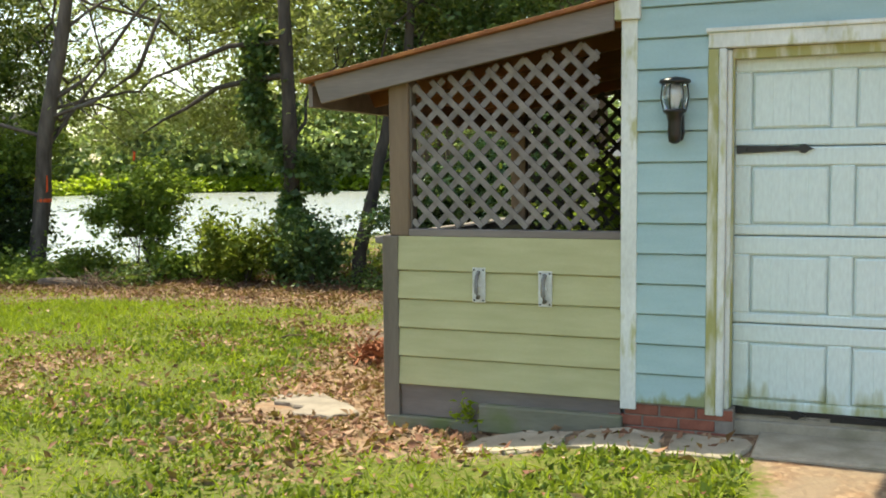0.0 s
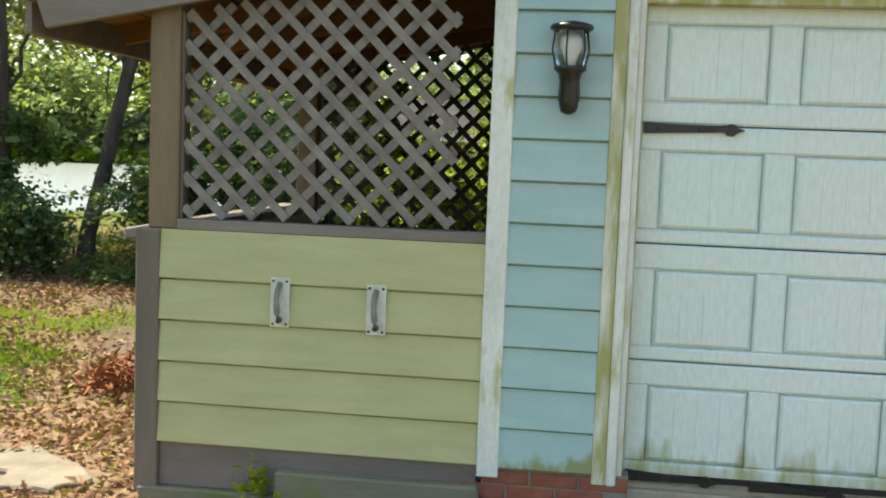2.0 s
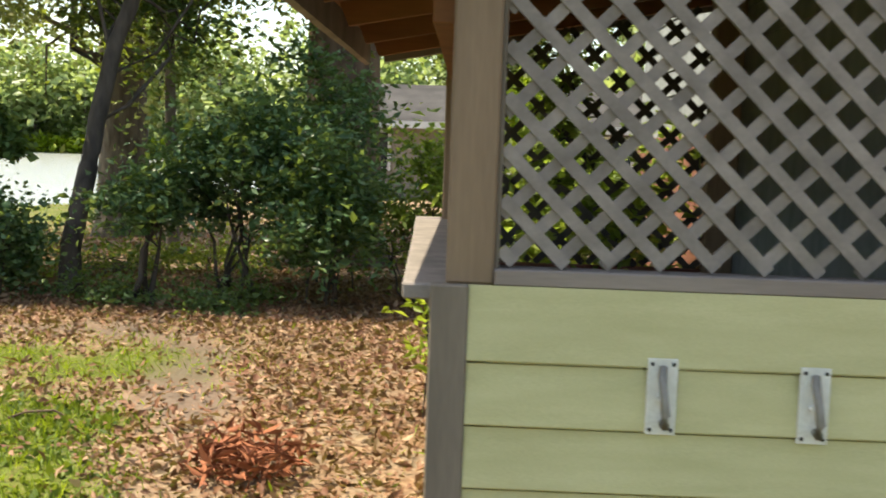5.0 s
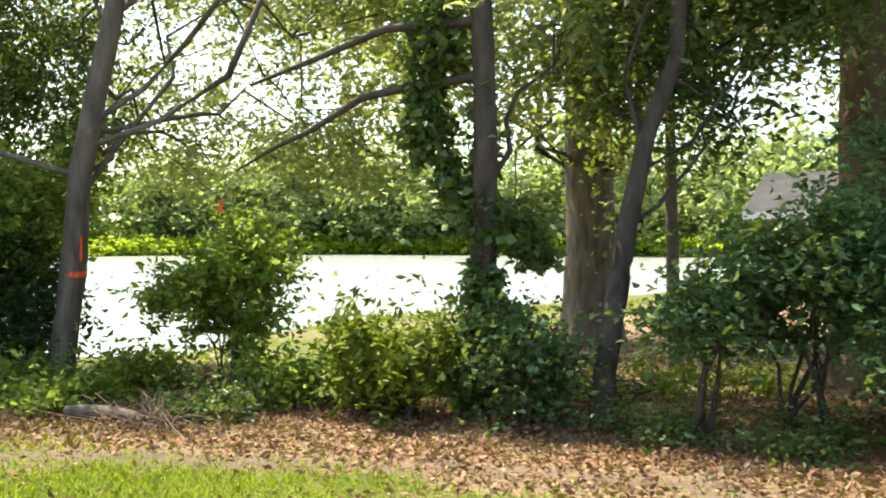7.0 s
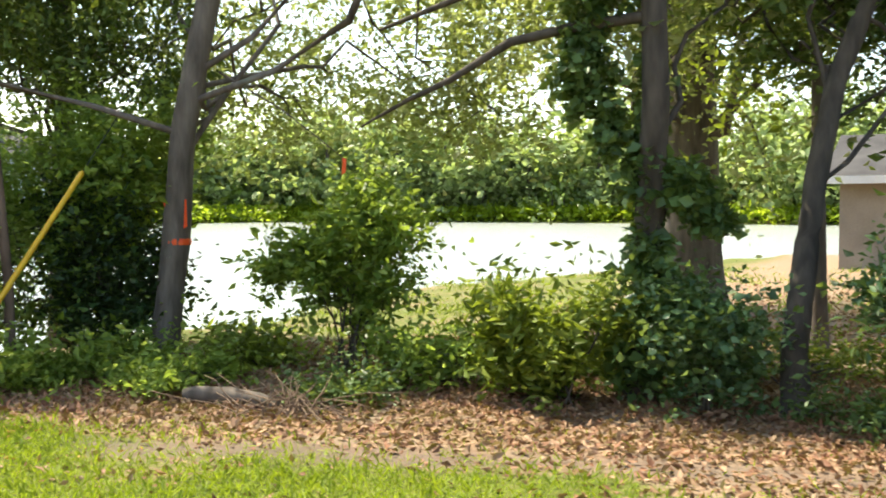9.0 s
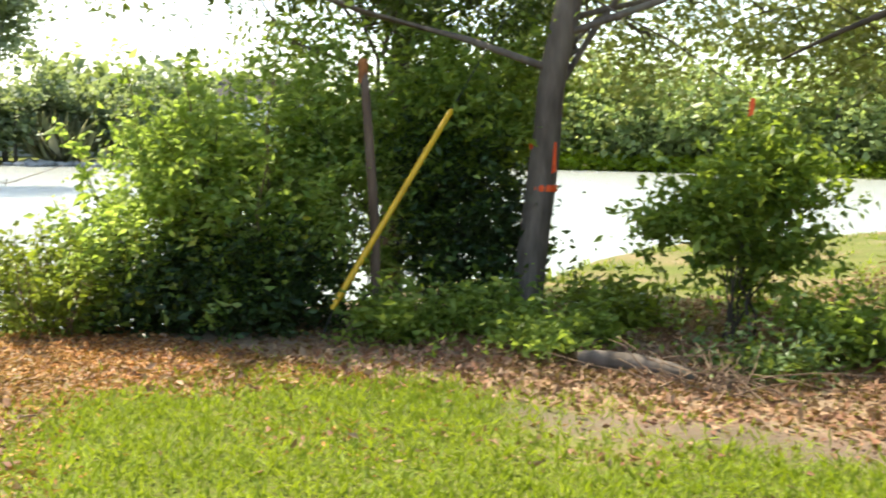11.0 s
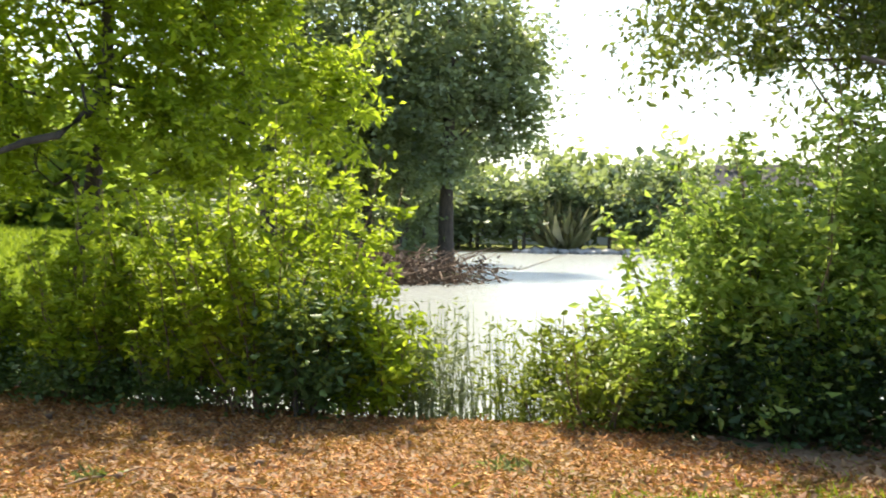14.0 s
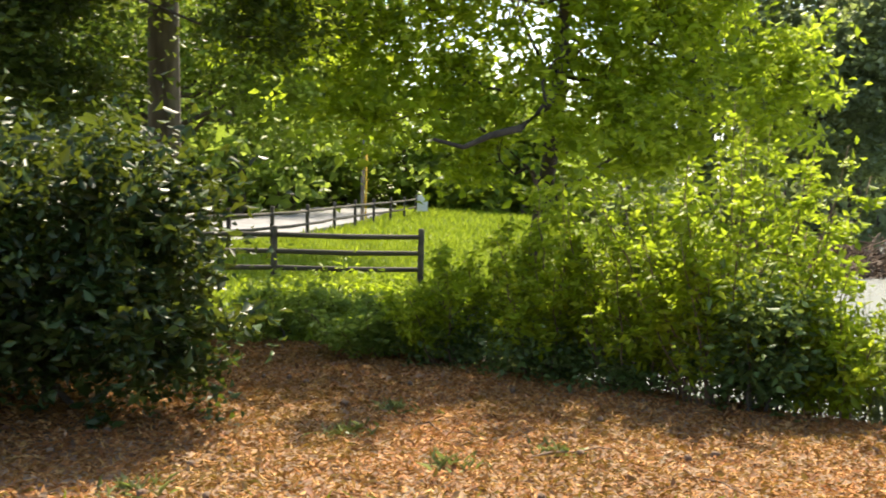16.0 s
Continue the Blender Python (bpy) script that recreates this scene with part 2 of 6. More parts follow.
L_FAR_BLUE = leaf_material("far blue green leaves paled for haze", (0.10, 0.135, 0.085), (0.175, 0.225, 0.14), (0.29, 0.345, 0.225), 0.45)
L_AUTUMN = leaf_material("rusty leaves", (0.22, 0.10, 0.03), (0.32, 0.17, 0.05), (0.36, 0.25, 0.09), 0.35)
L_GRASS = leaf_material("grass blades", (0.11, 0.165, 0.008), (0.2, 0.285, 0.012), (0.31, 0.37, 0.03), 0.42, 0.6)
L_WEST = leaf_material("sunny lawn blades", (0.13, 0.20, 0.015), (0.22, 0.31, 0.02), (0.32, 0.40, 0.05), 0.4, 0.6)
L_LITTER = leaf_material("fallen dry leaves", (0.13, 0.049, 0.029), (0.235, 0.105, 0.06), (0.42, 0.27, 0.18), 0.12, 0.7)
L_STRAW = leaf_material("red brown pine straw", (0.21, 0.072, 0.024), (0.42, 0.165, 0.054), (0.62, 0.36, 0.155), 0.12, 0.75)
L_FLOWER = leaf_material("vine leaves", (0.12, 0.18, 0.02), (0.25, 0.33, 0.03), (0.45, 0.5, 0.08), 0.5)

glass, g_nt, g_p = material("clear lamp glass")
g_p.inputs["Base Color"].default_value = (0.95, 0.97, 0.98, 1)
g_p.inputs["Transmission Weight"].default_value, g_p.inputs["Roughness"].default_value, g_p.inputs["IOR"].default_value = 1.0, 0.03, 1.45
bulb_m, b_nt, b_p = material("white bulb glass")
b_p.inputs["Base Color"].default_value, b_p.inputs["Roughness"].default_value = (0.85, 0.86, 0.84, 1), 0.2

water_m, w_nt, w_p = material("pond water")
# Pale base colour adds the white sky's glare to the real reflection.
w_p.inputs["Base Color"].default_value = (0.28, 0.30, 0.285, 1)
w_p.inputs["Roughness"].default_value, w_p.inputs["IOR"].default_value = 0.22, 1.33
w_n = noise_node(w_nt, 1.6, 3.0, (1.0, 2.4, 1.0))
bump(w_nt, w_p, w_n.outputs[0], 0.7, 0.12)


def ground_material():
    m, nt, p = material("lawn and leaf litter")
    att = nt.nodes.new("ShaderNodeAttribute")
    att.attribute_name = "litter"
    g1 = noise_node(nt, 1.1, 5.0)
    g2 = noise_node(nt, 22.0, 5.0)
    l1 = noise_node(nt, 3.0, 4.0)
    l2 = nt.nodes.new("ShaderNodeTexVoronoi")
    l2.inputs["Scale"].default_value = 26.0
    tc = nt.nodes.new("ShaderNodeTexCoord")
    nt.links.new(tc.outputs["Object"], l2.inputs["Vector"])
    grass = mixed(nt, ramp_node(nt, g1.outputs[0], [(0.35, (0, 0, 0)), (0.68, (1, 1, 1))]).outputs[0], (0.06, 0.088, 0.011), (0.10, 0.125, 0.02))
    grass = mixed(nt, ramp_node(nt, g2.outputs[0], [(0.4, (0, 0, 0)), (0.75, (0.8, 0.8, 0.8))]).outputs[0], grass, (0.13, 0.11, 0.045))
    leafc = ramp_node(nt, l2.outputs["Color"], [(0.0, (0.12, 0.062, 0.036)), (0.5, (0.22, 0.125, 0.07)), (1.0, (0.36, 0.25, 0.155))]).outputs[0]
    leafc = mixed(nt, ramp_node(nt, l1.outputs[0], [(0.36, (0.15, 0.15, 0.15)), (0.62, (0.85, 0.85, 0.85))]).outputs[0], leafc, (0.20, 0.155, 0.11))
    add = nt.nodes.new("ShaderNodeMath")
    add.operation = "MULTIPLY_ADD"
    nt.links.new(g2.outputs[0], add.inputs[0])
    add.inputs[1].default_value = 0.7
    nt.links.new(att.outputs["Fac"], add.inputs[2])
    f = ramp_node(nt, add.outputs[0], [(0.7, (0, 0, 0)), (1.0, (1, 1, 1))]).outputs[0]
    worn = nt.nodes.new("ShaderNodeAttribute")
    worn.attribute_name = "soil"
    earth = mixed(nt, g1.outputs[0], (0.085, 0.062, 0.048), (0.15, 0.12, 0.098))
    earth = mixed(nt, ramp_node(nt, g2.outputs[0], [(0.5, (0, 0, 0)), (0.7, (0.7, 0.7, 0.7))]).outputs[0], earth, (0.11, 0.055, 0.034))
    nt.links.new(mixed(nt, worn.outputs["Fac"], mixed(nt, f, grass, leafc), earth), p.inputs["Base Color"])
    p.inputs["Roughness"].default_value = 0.95
    p.inputs["Specular IOR Level"].default_value = 0.15
    bump(nt, p, g2.outputs[0], 0.6, 0.03)
    return m


M_GROUND = ground_material()


# ---- mesh helpers ----
def put_mesh(me, mat):
    me.materials.append(mat)
    return me


def part(name, me, mat, parent=None, label="", smooth=False):
    """Links a bmesh or a mesh as one object, under a thing or part."""
    if isinstance(me, bmesh.types.BMesh):
        bm = me
        me = bpy.data.meshes.new(name)
        bm.to_mesh(me)
        bm.free()
    if mat and not me.materials:
        me.materials.append(mat)
    if smooth:
        me.shade_smooth()
    ob = new(name, me)
    if parent:
        ob.parent = parent
    if label:
        ob["label"] = label
    return ob


def thing(name, label, category, x=0.0, y=0.0, z=0.0, group="", kind=""):
    """An Empty at the base of a thing, that parents its parts."""
    e = new(name)
    e.location = (x, y, z)
    return tagged(e, label, category, group, kind)


def box(x0, x1, y0, y1, z0, z1, bevel=0.004):
    bm = bmesh.new()
    bmesh.ops.create_cube(bm, size=1.0)
    bmesh.ops.scale(bm, vec=(x1 - x0, y1 - y0, z1 - z0), verts=bm.verts)
    bmesh.ops.translate(bm, vec=((x0 + x1) / 2, (y0 + y1) / 2, (z0 + z1) / 2), verts=bm.verts)
    if bevel:
        bmesh.ops.bevel(bm, geom=bm.edges[:], offset=bevel, segments=1, affect="EDGES")
    return bm


def prism(profile, axis, a, b, bevel=0.0):
    """A profile of (u, v) drawn along an axis: x: (y, z); y: (x, z); z: (x, y)."""
    bm = bmesh.new()
    def at(u, v, w):
        return {"x": (w, u, v), "y": (u, w, v), "z": (u, v, w)}[axis]
    lo = [bm.verts.new(at(u, v, a)) for u, v in profile]
    hi = [bm.verts.new(at(u, v, b)) for u, v in profile]
    n = len(profile)
    bm.faces.new(lo)
    bm.faces.new(hi[::-1])
    for i in range(n):
        bm.faces.new((lo[i], hi[i], hi[(i + 1) % n], lo[(i + 1) % n]))
    bmesh.ops.recalc_face_normals(bm, faces=bm.faces)
    if bevel:
        bmesh.ops.bevel(bm, geom=bm.edges[:], offset=bevel, segments=1, affect="EDGES")
    return bm


def lathe(profile, sides=20, x=0.0, y=0.0):
    """A turned shape from (radius, height) pairs about the vertical through x, y."""
    bm = bmesh.new()
    rings = []
    for r, z in profile:
        rings.append([bm.verts.new((x + r * math.cos(2 * math.pi * k / sides), y + r * math.sin(2 * math.pi * k / sides), z)) for k in range(sides)])
    for a, b in zip(rings, rings[1:]):
        for k in range(sides):
            bm.faces.new((a[k], a[(k + 1) % sides], b[(k + 1) % sides], b[k]))
    bm.faces.new(rings[0][::-1])
    bm.faces.new(rings[-1])
    bmesh.ops.recalc_face_normals(bm, faces=bm.faces)
    return bm


def tubes(paths, sides=7, rough=0.0, rng=None):
    """One mesh of tapered tubes, each a list of (x, y, z, radius)."""
    verts, faces = [], []
    for path in paths:
        pts = [Vector(p[:3]) for p in path]
        base = len(verts)
        for i, p in enumerate(path):
            d = (pts[min(i + 1, len(pts) - 1)] - pts[max(i - 1, 0)]).normalized()
            u = d.orthogonal().normalized() if abs(d.z) < 0.95 else d.cross(Vector((1, 0.3, 0))).normalized()
            w = d.cross(u)
            for k in range(sides):
                a = 2 * math.pi * k / sides
                r = p[3] * (1 + (rough * (rng.random() - 0.5) if rng is not None else 0))
                verts.append(pts[i] + (u * math.cos(a) + w * math.sin(a)) * r)
        for i in range(len(path) - 1):
            for k in range(sides):
                a, b = base + i * sides + k, base + i * sides + (k + 1) % sides
                faces.append((a, b, b + sides, a + sides))
        verts.append(pts[-1])
        tip = len(verts) - 1
        last = base + (len(path) - 1) * sides
        for k in range(sides):
            faces.append((last + k, last + (k + 1) % sides, tip))
    me = bpy.data.meshes.new("tube")
    me.from_pydata([tuple(v) for v in verts], [], faces)
    me.shade_smooth()
    return me


def leaves(points, size, rng, aspect=0.5, spread=0.35, up=0.4, droop=0.0, fold=0.18, flat=1.0):
    """One mesh of leaves: each a folded four-sided blade of its own, at the points."""
    n = len(points)
    d = rng.normal(size=(n, 3))
    d[:, 2] = d[:, 2] * 0.6 * flat - droop
    d /= np.linalg.norm(d, axis=1)[:, None] + 1e-9
    s = rng.normal(size=(n, 3))
    s[:, 2] *= (1 - up) * flat
    s -= (s * d).sum(1)[:, None] * d
    s /= np.linalg.norm(s, axis=1)[:, None] + 1e-9
    nn = np.cross(d, s)
    ln = size * (1 + spread * rng.normal(size=n)).clip(0.45, 1.9)
    wd = ln * aspect
    p = np.asarray(points)
    v = np.empty((n, 4, 3))
    v[:, 0] = p
    v[:, 1] = p + d * (ln * 0.45)[:, None] + s * (wd * 0.5)[:, None] + nn * (ln * fold)[:, None]
    v[:, 2] = p + d * ln[:, None]
    v[:, 3] = p + d * (ln * 0.45)[:, None] - s * (wd * 0.5)[:, None] + nn * (ln * fold)[:, None]
    f = np.arange(n * 4).reshape(n, 4)
    me = bpy.data.meshes.new("leaves")
    me.vertices.add(n * 4)
    me.vertices.foreach_set("co", v.reshape(-1))
    tri = np.concatenate([f[:, [0, 1, 2]], f[:, [0, 2, 3]]], 1).reshape(-1)
    me.loops.add(len(tri))
    me.loops.foreach_set("vertex_index", tri.astype(np.int32))
    me.polygons.add(n * 2)
    me.polygons.foreach_set("loop_start", np.arange(0, n * 6, 3, dtype=np.int32))
    me.update(calc_edges=True)
    return me


def cluster_points(rng, blobs, clusters, per, sigma, shell=0.5):
    """Points in small clusters spread through egg-shaped blobs (x, y, z, rx, ry, rz); also the clusters' middles."""
    vol = np.array([b[3] * b[4] * b[5] for b in blobs]) ** 0.75
    pick = rng.choice(len(blobs), size=clusters, p=vol / vol.sum())
    b = np.array(blobs)[pick]
    d = rng.normal(size=(clusters, 3))
    d /= np.linalg.norm(d, axis=1)[:, None]
    r = rng.random(clusters) ** (1 / 3) * (1 - shell) + shell * (0.6 + 0.65 * rng.random(clusters))
    mids = b[:, :3] + d * r[:, None] * b[:, 3:6]
    cnt = (rng.poisson(per, clusters) * (0.4 + 1.2 * rng.random(clusters))).astype(int).clip(2)
    idx = np.repeat(np.arange(clusters), cnt)
    sg = sigma * (0.6 + 0.9 * rng.random(clusters))[idx]
    # each cluster is a spray, drawn out along its twig and thin across it
    way = d + rng.normal(size=(clusters, 3)) * 0.45 + np.array([0, 0, 0.1])
    way /= np.linalg.norm(way, axis=1)[:, None]
    pts = mids[idx] + rng.normal(size=(len(idx), 3)) * (sg * 0.55)[:, None] * np.array([1.0, 1.0, 0.6]) + way[idx] * (rng.normal(size=len(idx)) * sg * 1.5)[:, None]
    return pts, mids


def bent(a, b, r0, r1, rng, n=6, sag=0.0, wob=0.06):
    """A crooked tapered limb from a to b."""
    a, b = np.array(a, float), np.array(b, float)
    ln = np.linalg.norm(b - a)
    out = []
    off = np.zeros(3)
    for i in range(n + 1):
        t = i / n
        p = a + (b - a) * t + off * math.sin(math.pi * t) + np.array([0, 0, sag * ln * math.sin(math.pi * t)])
        if 0 < i < n:
            p = p + rng.normal(size=3) * wob * ln * 0.5
        out.append((*p, r0 + (r1 - r0) * t))
    return out


# ---- the lie of the land ----
LAKE = [(-16.5, 0.5), (-15.3, 1.5), (-14.1, 2.8), (-13.2, 4.0), (-12.6, 5.6), (-12.6, 8.0), (-13.2, 11.0), (-14.5, 15.0), (-15.2, 18.0), (-15.5, 24.0),
        (-13.0, 30.5), (-12.0, 36.0), (-9.0, 45.0), (0.0, 56.0), (25.0, 75.0), (10.0, 112.0), (-33.0, 118.0), (-62.0, 116.0), (-74.0, 108.0), (-84.0, 90.0), (-82.0, 60.0),
        (-93.0, 46.0), (-95.0, 36.0), (-70.0, 30.0), (-52.0, 24.5), (-45.5, 22.5), (-43.0, 17.0), (-36.0, 11.0), (-28.0, 6.0), (-21.0, 2.4), (-18.0, 0.6)]
LAWN = [(-10.6, 2.7), (-9.6, 4.3), (-8.3, 4.7), (-6.4, 4.9), (-4.2, 4.6), (-3.1, 5.2), (-1.9, 5.1), (-1.55, 3.8), (-1.75, 2.4), (-1.7, 0.9), (-0.9, -0.3), (0.2, -0.66),
        (2.2, -0.55), (2.3, -6.0), (8.0, -14.0), (-4.0, -14.0), (-6.5, -3.0), (-8.2, 0.3), (-9.5, 1.7)]
WATER_Z = -0.7


def signed(poly, x, y):
    """Distance to a polygon's edge, positive outside."""
    x, y = np.asarray(x, float), np.asarray(y, float)
    best = np.full(x.shape, 1e9)
    inside = np.zeros(x.shape, bool)
    for (ax, ay), (bx, by) in zip(poly, poly[1:] + poly[:1]):
        dx, dy = bx - ax, by - ay
        t = (((x - ax) * dx + (y - ay) * dy) / (dx * dx + dy * dy)).clip(0, 1)
        best = np.minimum(best, np.hypot(x - ax - t * dx, y - ay - t * dy))
        cross = (ay > y) != (by > y)
        inside ^= cross & (x < (bx - ax) * (y - ay) / (by - ay + 1e-12) + ax)
    return np.where(inside, -best, best)


def smooth(a, b, v):
    t = ((v - a) / (b - a)).clip(0, 1)
    return t * t * (3 - 2 * t)


def ripple(x, y):
    return np.sin(x * 1.7 + 1.3 * np.sin(y * 1.1)) * np.sin(y * 2.1 + 0.7 * np.sin(x * 1.9)) * 0.5 + np.sin(x * 5.3 + y * 3.1) * np.sin(y * 4.7 - x * 2.2) * 0.3


def land(x, y):
    x, y = np.asarray(x, float), np.asarray(y, float)
    rise = (0.026 * (-x - 26).clip(0, 60)) * smooth(20, 4, y) + 0.008 * (np.hypot(x + 30, y - 50) - 110).clip(0, 200)
    top = rise + ripple(x, y) * 0.012 + 0.12 * smooth(0.5, 1.7, x) * smooth(-2.6, -0.3, y) * smooth(6.0, 3.0, y)
    sd = signed(LAKE, x, y)
    top = top - 0.58 * smooth(8.5, 15.0, y) * smooth(14.0, 0.5, sd) * (y < 90)
    f = smooth(-0.7, 0.75, sd)
    return -1.35 + (top + 1.35) * f


def litter(x, y):
    x, y = np.asarray(x, float), np.asarray(y, float)
    v = smooth(-0.45, 0.45, signed(LAWN, x, y) + ripple(x * 0.8, y * 0.8) * 0.45)
    patch = ripple(x * 0.55 + 3.0, y * 0.62) + 0.4 * ripple(x * 1.7, y * 1.5 + 2.0)
    v = np.maximum(v, (0.55 + 0.2 * smooth(-5.0, -3.0, x)) * smooth(0.12 - 0.42 * smooth(-6.6, -4.0, x), 0.6, patch) * smooth(-7.0, -3.0, y) * smooth(-10.5, -6.0, x) * smooth(0.8, -0.6, x))
    v = np.where((x < -17.2) | (y > 40), np.minimum(v, smooth(-18.6, -16.6, x)), v)
    return np.where((y > 8.0) & (x > -17), v * (0.42 + 0.34 * smooth(-9.0, -6.5, x) + 0.3 * ripple(x * 0.6, y * 0.6)), v)


TRACK = [(-8.0, 4.35), (-6.7, 4.75), (-5.4, 5.05), (-4.3, 5.35), (-2.9, 5.5), (-1.95, 4.9), (-1.85, 3.9), (-1.5, 2.9)]


def soil(x, y):
    """Bare trodden earth along the lawn's edge."""
    x, y = np.asarray(x, float), np.asarray(y, float)
    best = np.full(x.shape, 1e9)
    for (ax, ay), (bx, by) in zip(TRACK, TRACK[1:]):
        dx, dy = bx - ax, by - ay
        t = (((x - ax) * dx + (y - ay) * dy) / (dx * dx + dy * dy)).clip(0, 1)
        best = np.minimum(best, np.hypot(x - ax - t * dx, y - ay - t * dy))
    return 0.85 * smooth(0.45, 0.05, best + ripple(x * 1.4, y * 1.4) * 0.25)


def stretch_axis(a, b, step, far):
    mid = list(np.arange(a, b, step))
    out, s = [], step
    v = b
    while v < far:
        s *= 1.14
        v += s
        out.append(v)
    back, s, v = [], step, a
    while v > -far:
        s *= 1.14
        v -= s
        back.append(v)
    return np.array(back[::-1] + mid + out)


gx, gy = stretch_axis(-19.0, 4.0, 0.16, 1200), stretch_axis(-7.0, 12.0, 0.16, 1200)
GX, GY = np.meshgrid(gx, gy)
GZ = land(GX, GY)
me = bpy.data.meshes.new("ground")
nx, ny = len(gx), len(gy)
ii = np.arange((ny - 1) * nx).reshape(ny - 1, nx)[:, :-1].reshape(-1)
me.from_pydata(np.stack([GX, GY, GZ], -1).reshape(-1, 3).tolist(), [], np.stack([ii, ii + 1, ii + nx + 1, ii + nx], 1).tolist())
at = me.attributes.new("litter", "FLOAT", "POINT")
at.data.foreach_set("value", litter(GX, GY).reshape(-1).astype(np.float32))
at = me.attributes.new("soil", "FLOAT", "POINT")
at.data.foreach_set("value", soil(GX, GY).reshape(-1).astype(np.float32))
ground = tagged(part("ground", me, M_GROUND, smooth=True), "lawn with leaf litter sloping to a pond", "ground", kind="structure")

bm = bmesh.new()
bm.faces.new([bm.verts.new((x, y, WATER_Z)) for x, y in ((-130, -6), (60, -6), (60, 160), (-130, 160))])
tagged(part("water", bm, water_m), "calm bright pond water, sky glare added by a pale base colour", "water", kind="structure")


def gz(x, y):
    return float(land(np.array([x]), np.array([y]))[0])


# ---- garage: walls, trim, door ----
def clapboards(parent, x0, x1, z0, z1, step, mat, y=0.0, axis="x", first=None):
    z = z0
    k = 0
    while z < z1 - 0.02:
        h = first if (first and z1 - z < first + 0.05) else step
        # Slot added under each lip, shaped to give the dark shadow line.
        top = min(z + h - 0.009, z1 + 0.004)
        prof = [(y - 0.032, z), (y - 0.034, z + 0.004), (y - 0.016, top), (y - 0.001, top), (y - 0.001, z)]
        if axis == "x":
            part("plank", prism(prof, "x", x0, x1), M_BLUE_LOW if z < 0.3 else mat, parent)
        else:
            part("plank", prism([(u, v) for u, v in prof], "y", x0, x1), mat, parent)
        z += h
        k += 1


wall_front = thing("wall_front", "garage front wall of pale blue painted clapboard", "wall", kind="structure")
part("backing", box(1.56, 2.05, 0.0, 0.10, 0.28, 2.42, 0), M_BLUE, wall_front)
part("backing", box(1.56, 6.2, 0.0, 0.10, 2.42, 3.2, 0), M_BLUE, wall_front)
part("backing", box(5.0, 6.2, 0.0, 0.10, 0.24, 2.42, 0), M_BLUE, wall_front)
clapboards(wall_front, 1.632, 2.032, 0.28, 2.41, 0.1775, M_BLUE)
clapboards(wall_front, 1.632, 6.19, 2.41, 3.19, 0.1775, M_BLUE)
clapboards(wall_front, 5.03, 6.19, 0.28, 2.41, 0.1775, M_BLUE)
wall_side = thing("wall_west", "garage side wall of blue clapboard greyed for shade under the lean-to roof", "wall", kind="structure")
part("backing", box(1.56, 1.66, 0.102, 6.0, 0.0, 3.2, 0), M_BLUE, wall_side)
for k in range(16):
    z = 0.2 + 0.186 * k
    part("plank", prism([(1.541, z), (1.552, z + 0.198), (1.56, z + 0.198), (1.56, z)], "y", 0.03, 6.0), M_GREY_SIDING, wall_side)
for nm, dims in (("wall_back", (1.56, 6.2, 6.0, 6.1, 0.0, 3.2)), ("wall_east", (6.2, 6.3, 0.0, 6.1, 0.0, 3.2))):
    tagged(part(nm, box(*dims, 0), M_BLUE), "plain pale blue garage wall", "wall", kind="structure")
roof = thing("roof", "low grey shingle garage roof", "roof", kind="structure")
part("slope", prism([(-0.4, 3.2), (3.05, 4.3), (3.05, 4.42), (-0.4, 3.32)], "x", 1.2, 6.6), M_ROOF_GREY, roof)
part("slope", prism([(6.5, 3.2), (3.05, 4.3), (3.05, 4.42), (6.5, 3.32)], "x", 1.2, 6.6), M_ROOF_GREY, roof)
floor_in = tagged(part("floor", box(1.66, 6.2, 0.1, 6.0, 0.16, 0.24, 0), M_CONCRETE), "concrete garage floor slab", "floor", kind="structure")

trim = thing("trim", "weathered white corner board and door casing with green algae", "trim", kind="structure")
part("corner_board", box(1.538, 1.632, -0.035, 0.02, 0.235, 2.52, 0.004), M_WHITE_TRIM, trim)
part("corner_board_cap", box(1.50, 1.65, -0.065, 0.0, 2.52, 3.19, 0.005), M_WHITE_TRIM, trim)
part("casing", box(2.032, 2.092, -0.03, 0.05, 0.235, 2.33, 0.004), M_MOSS_TRIM, trim)
part("casing_bead", box(2.0925, 2.135, -0.042, 0.05, 0.235, 2.33, 0.008), M_WHITE_TRIM, trim)
part("casing", box(4.93, 5.03, -0.034, 0.05, 0.235, 2.33, 0.005), M_MOSS_TRIM, trim)
part("head_casing", box(2.032, 5.03, -0.036, 0.05, 2.333, 2.42, 0.005), M_WHITE_TRIM, trim)
part("head_cap", box(2.02, 5.05, -0.055, 0.03, 2.42, 2.445, 0.004), M_WHITE_TRIM, trim)
part("stop_bead", box(2.136, 2.168, 0.035, 0.092, 0.26, 2.30, 0.003), M_MOSS_TRIM, trim)
part("jamb", box(2.137, 2.16, -0.01, 0.20, 0.26, 2.32, 0.002), M_WHITE_TRIM, trim)
part("head_stop", box(2.16, 4.93, 0.02, 0.09, 2.275, 2.331, 0.003), M_MOSS_TRIM, trim)

door = thing("door_1", "pale mint sectional garage door with raised panels and algae", "garage door", 2.15, 0.1, 0.25, kind="structure")


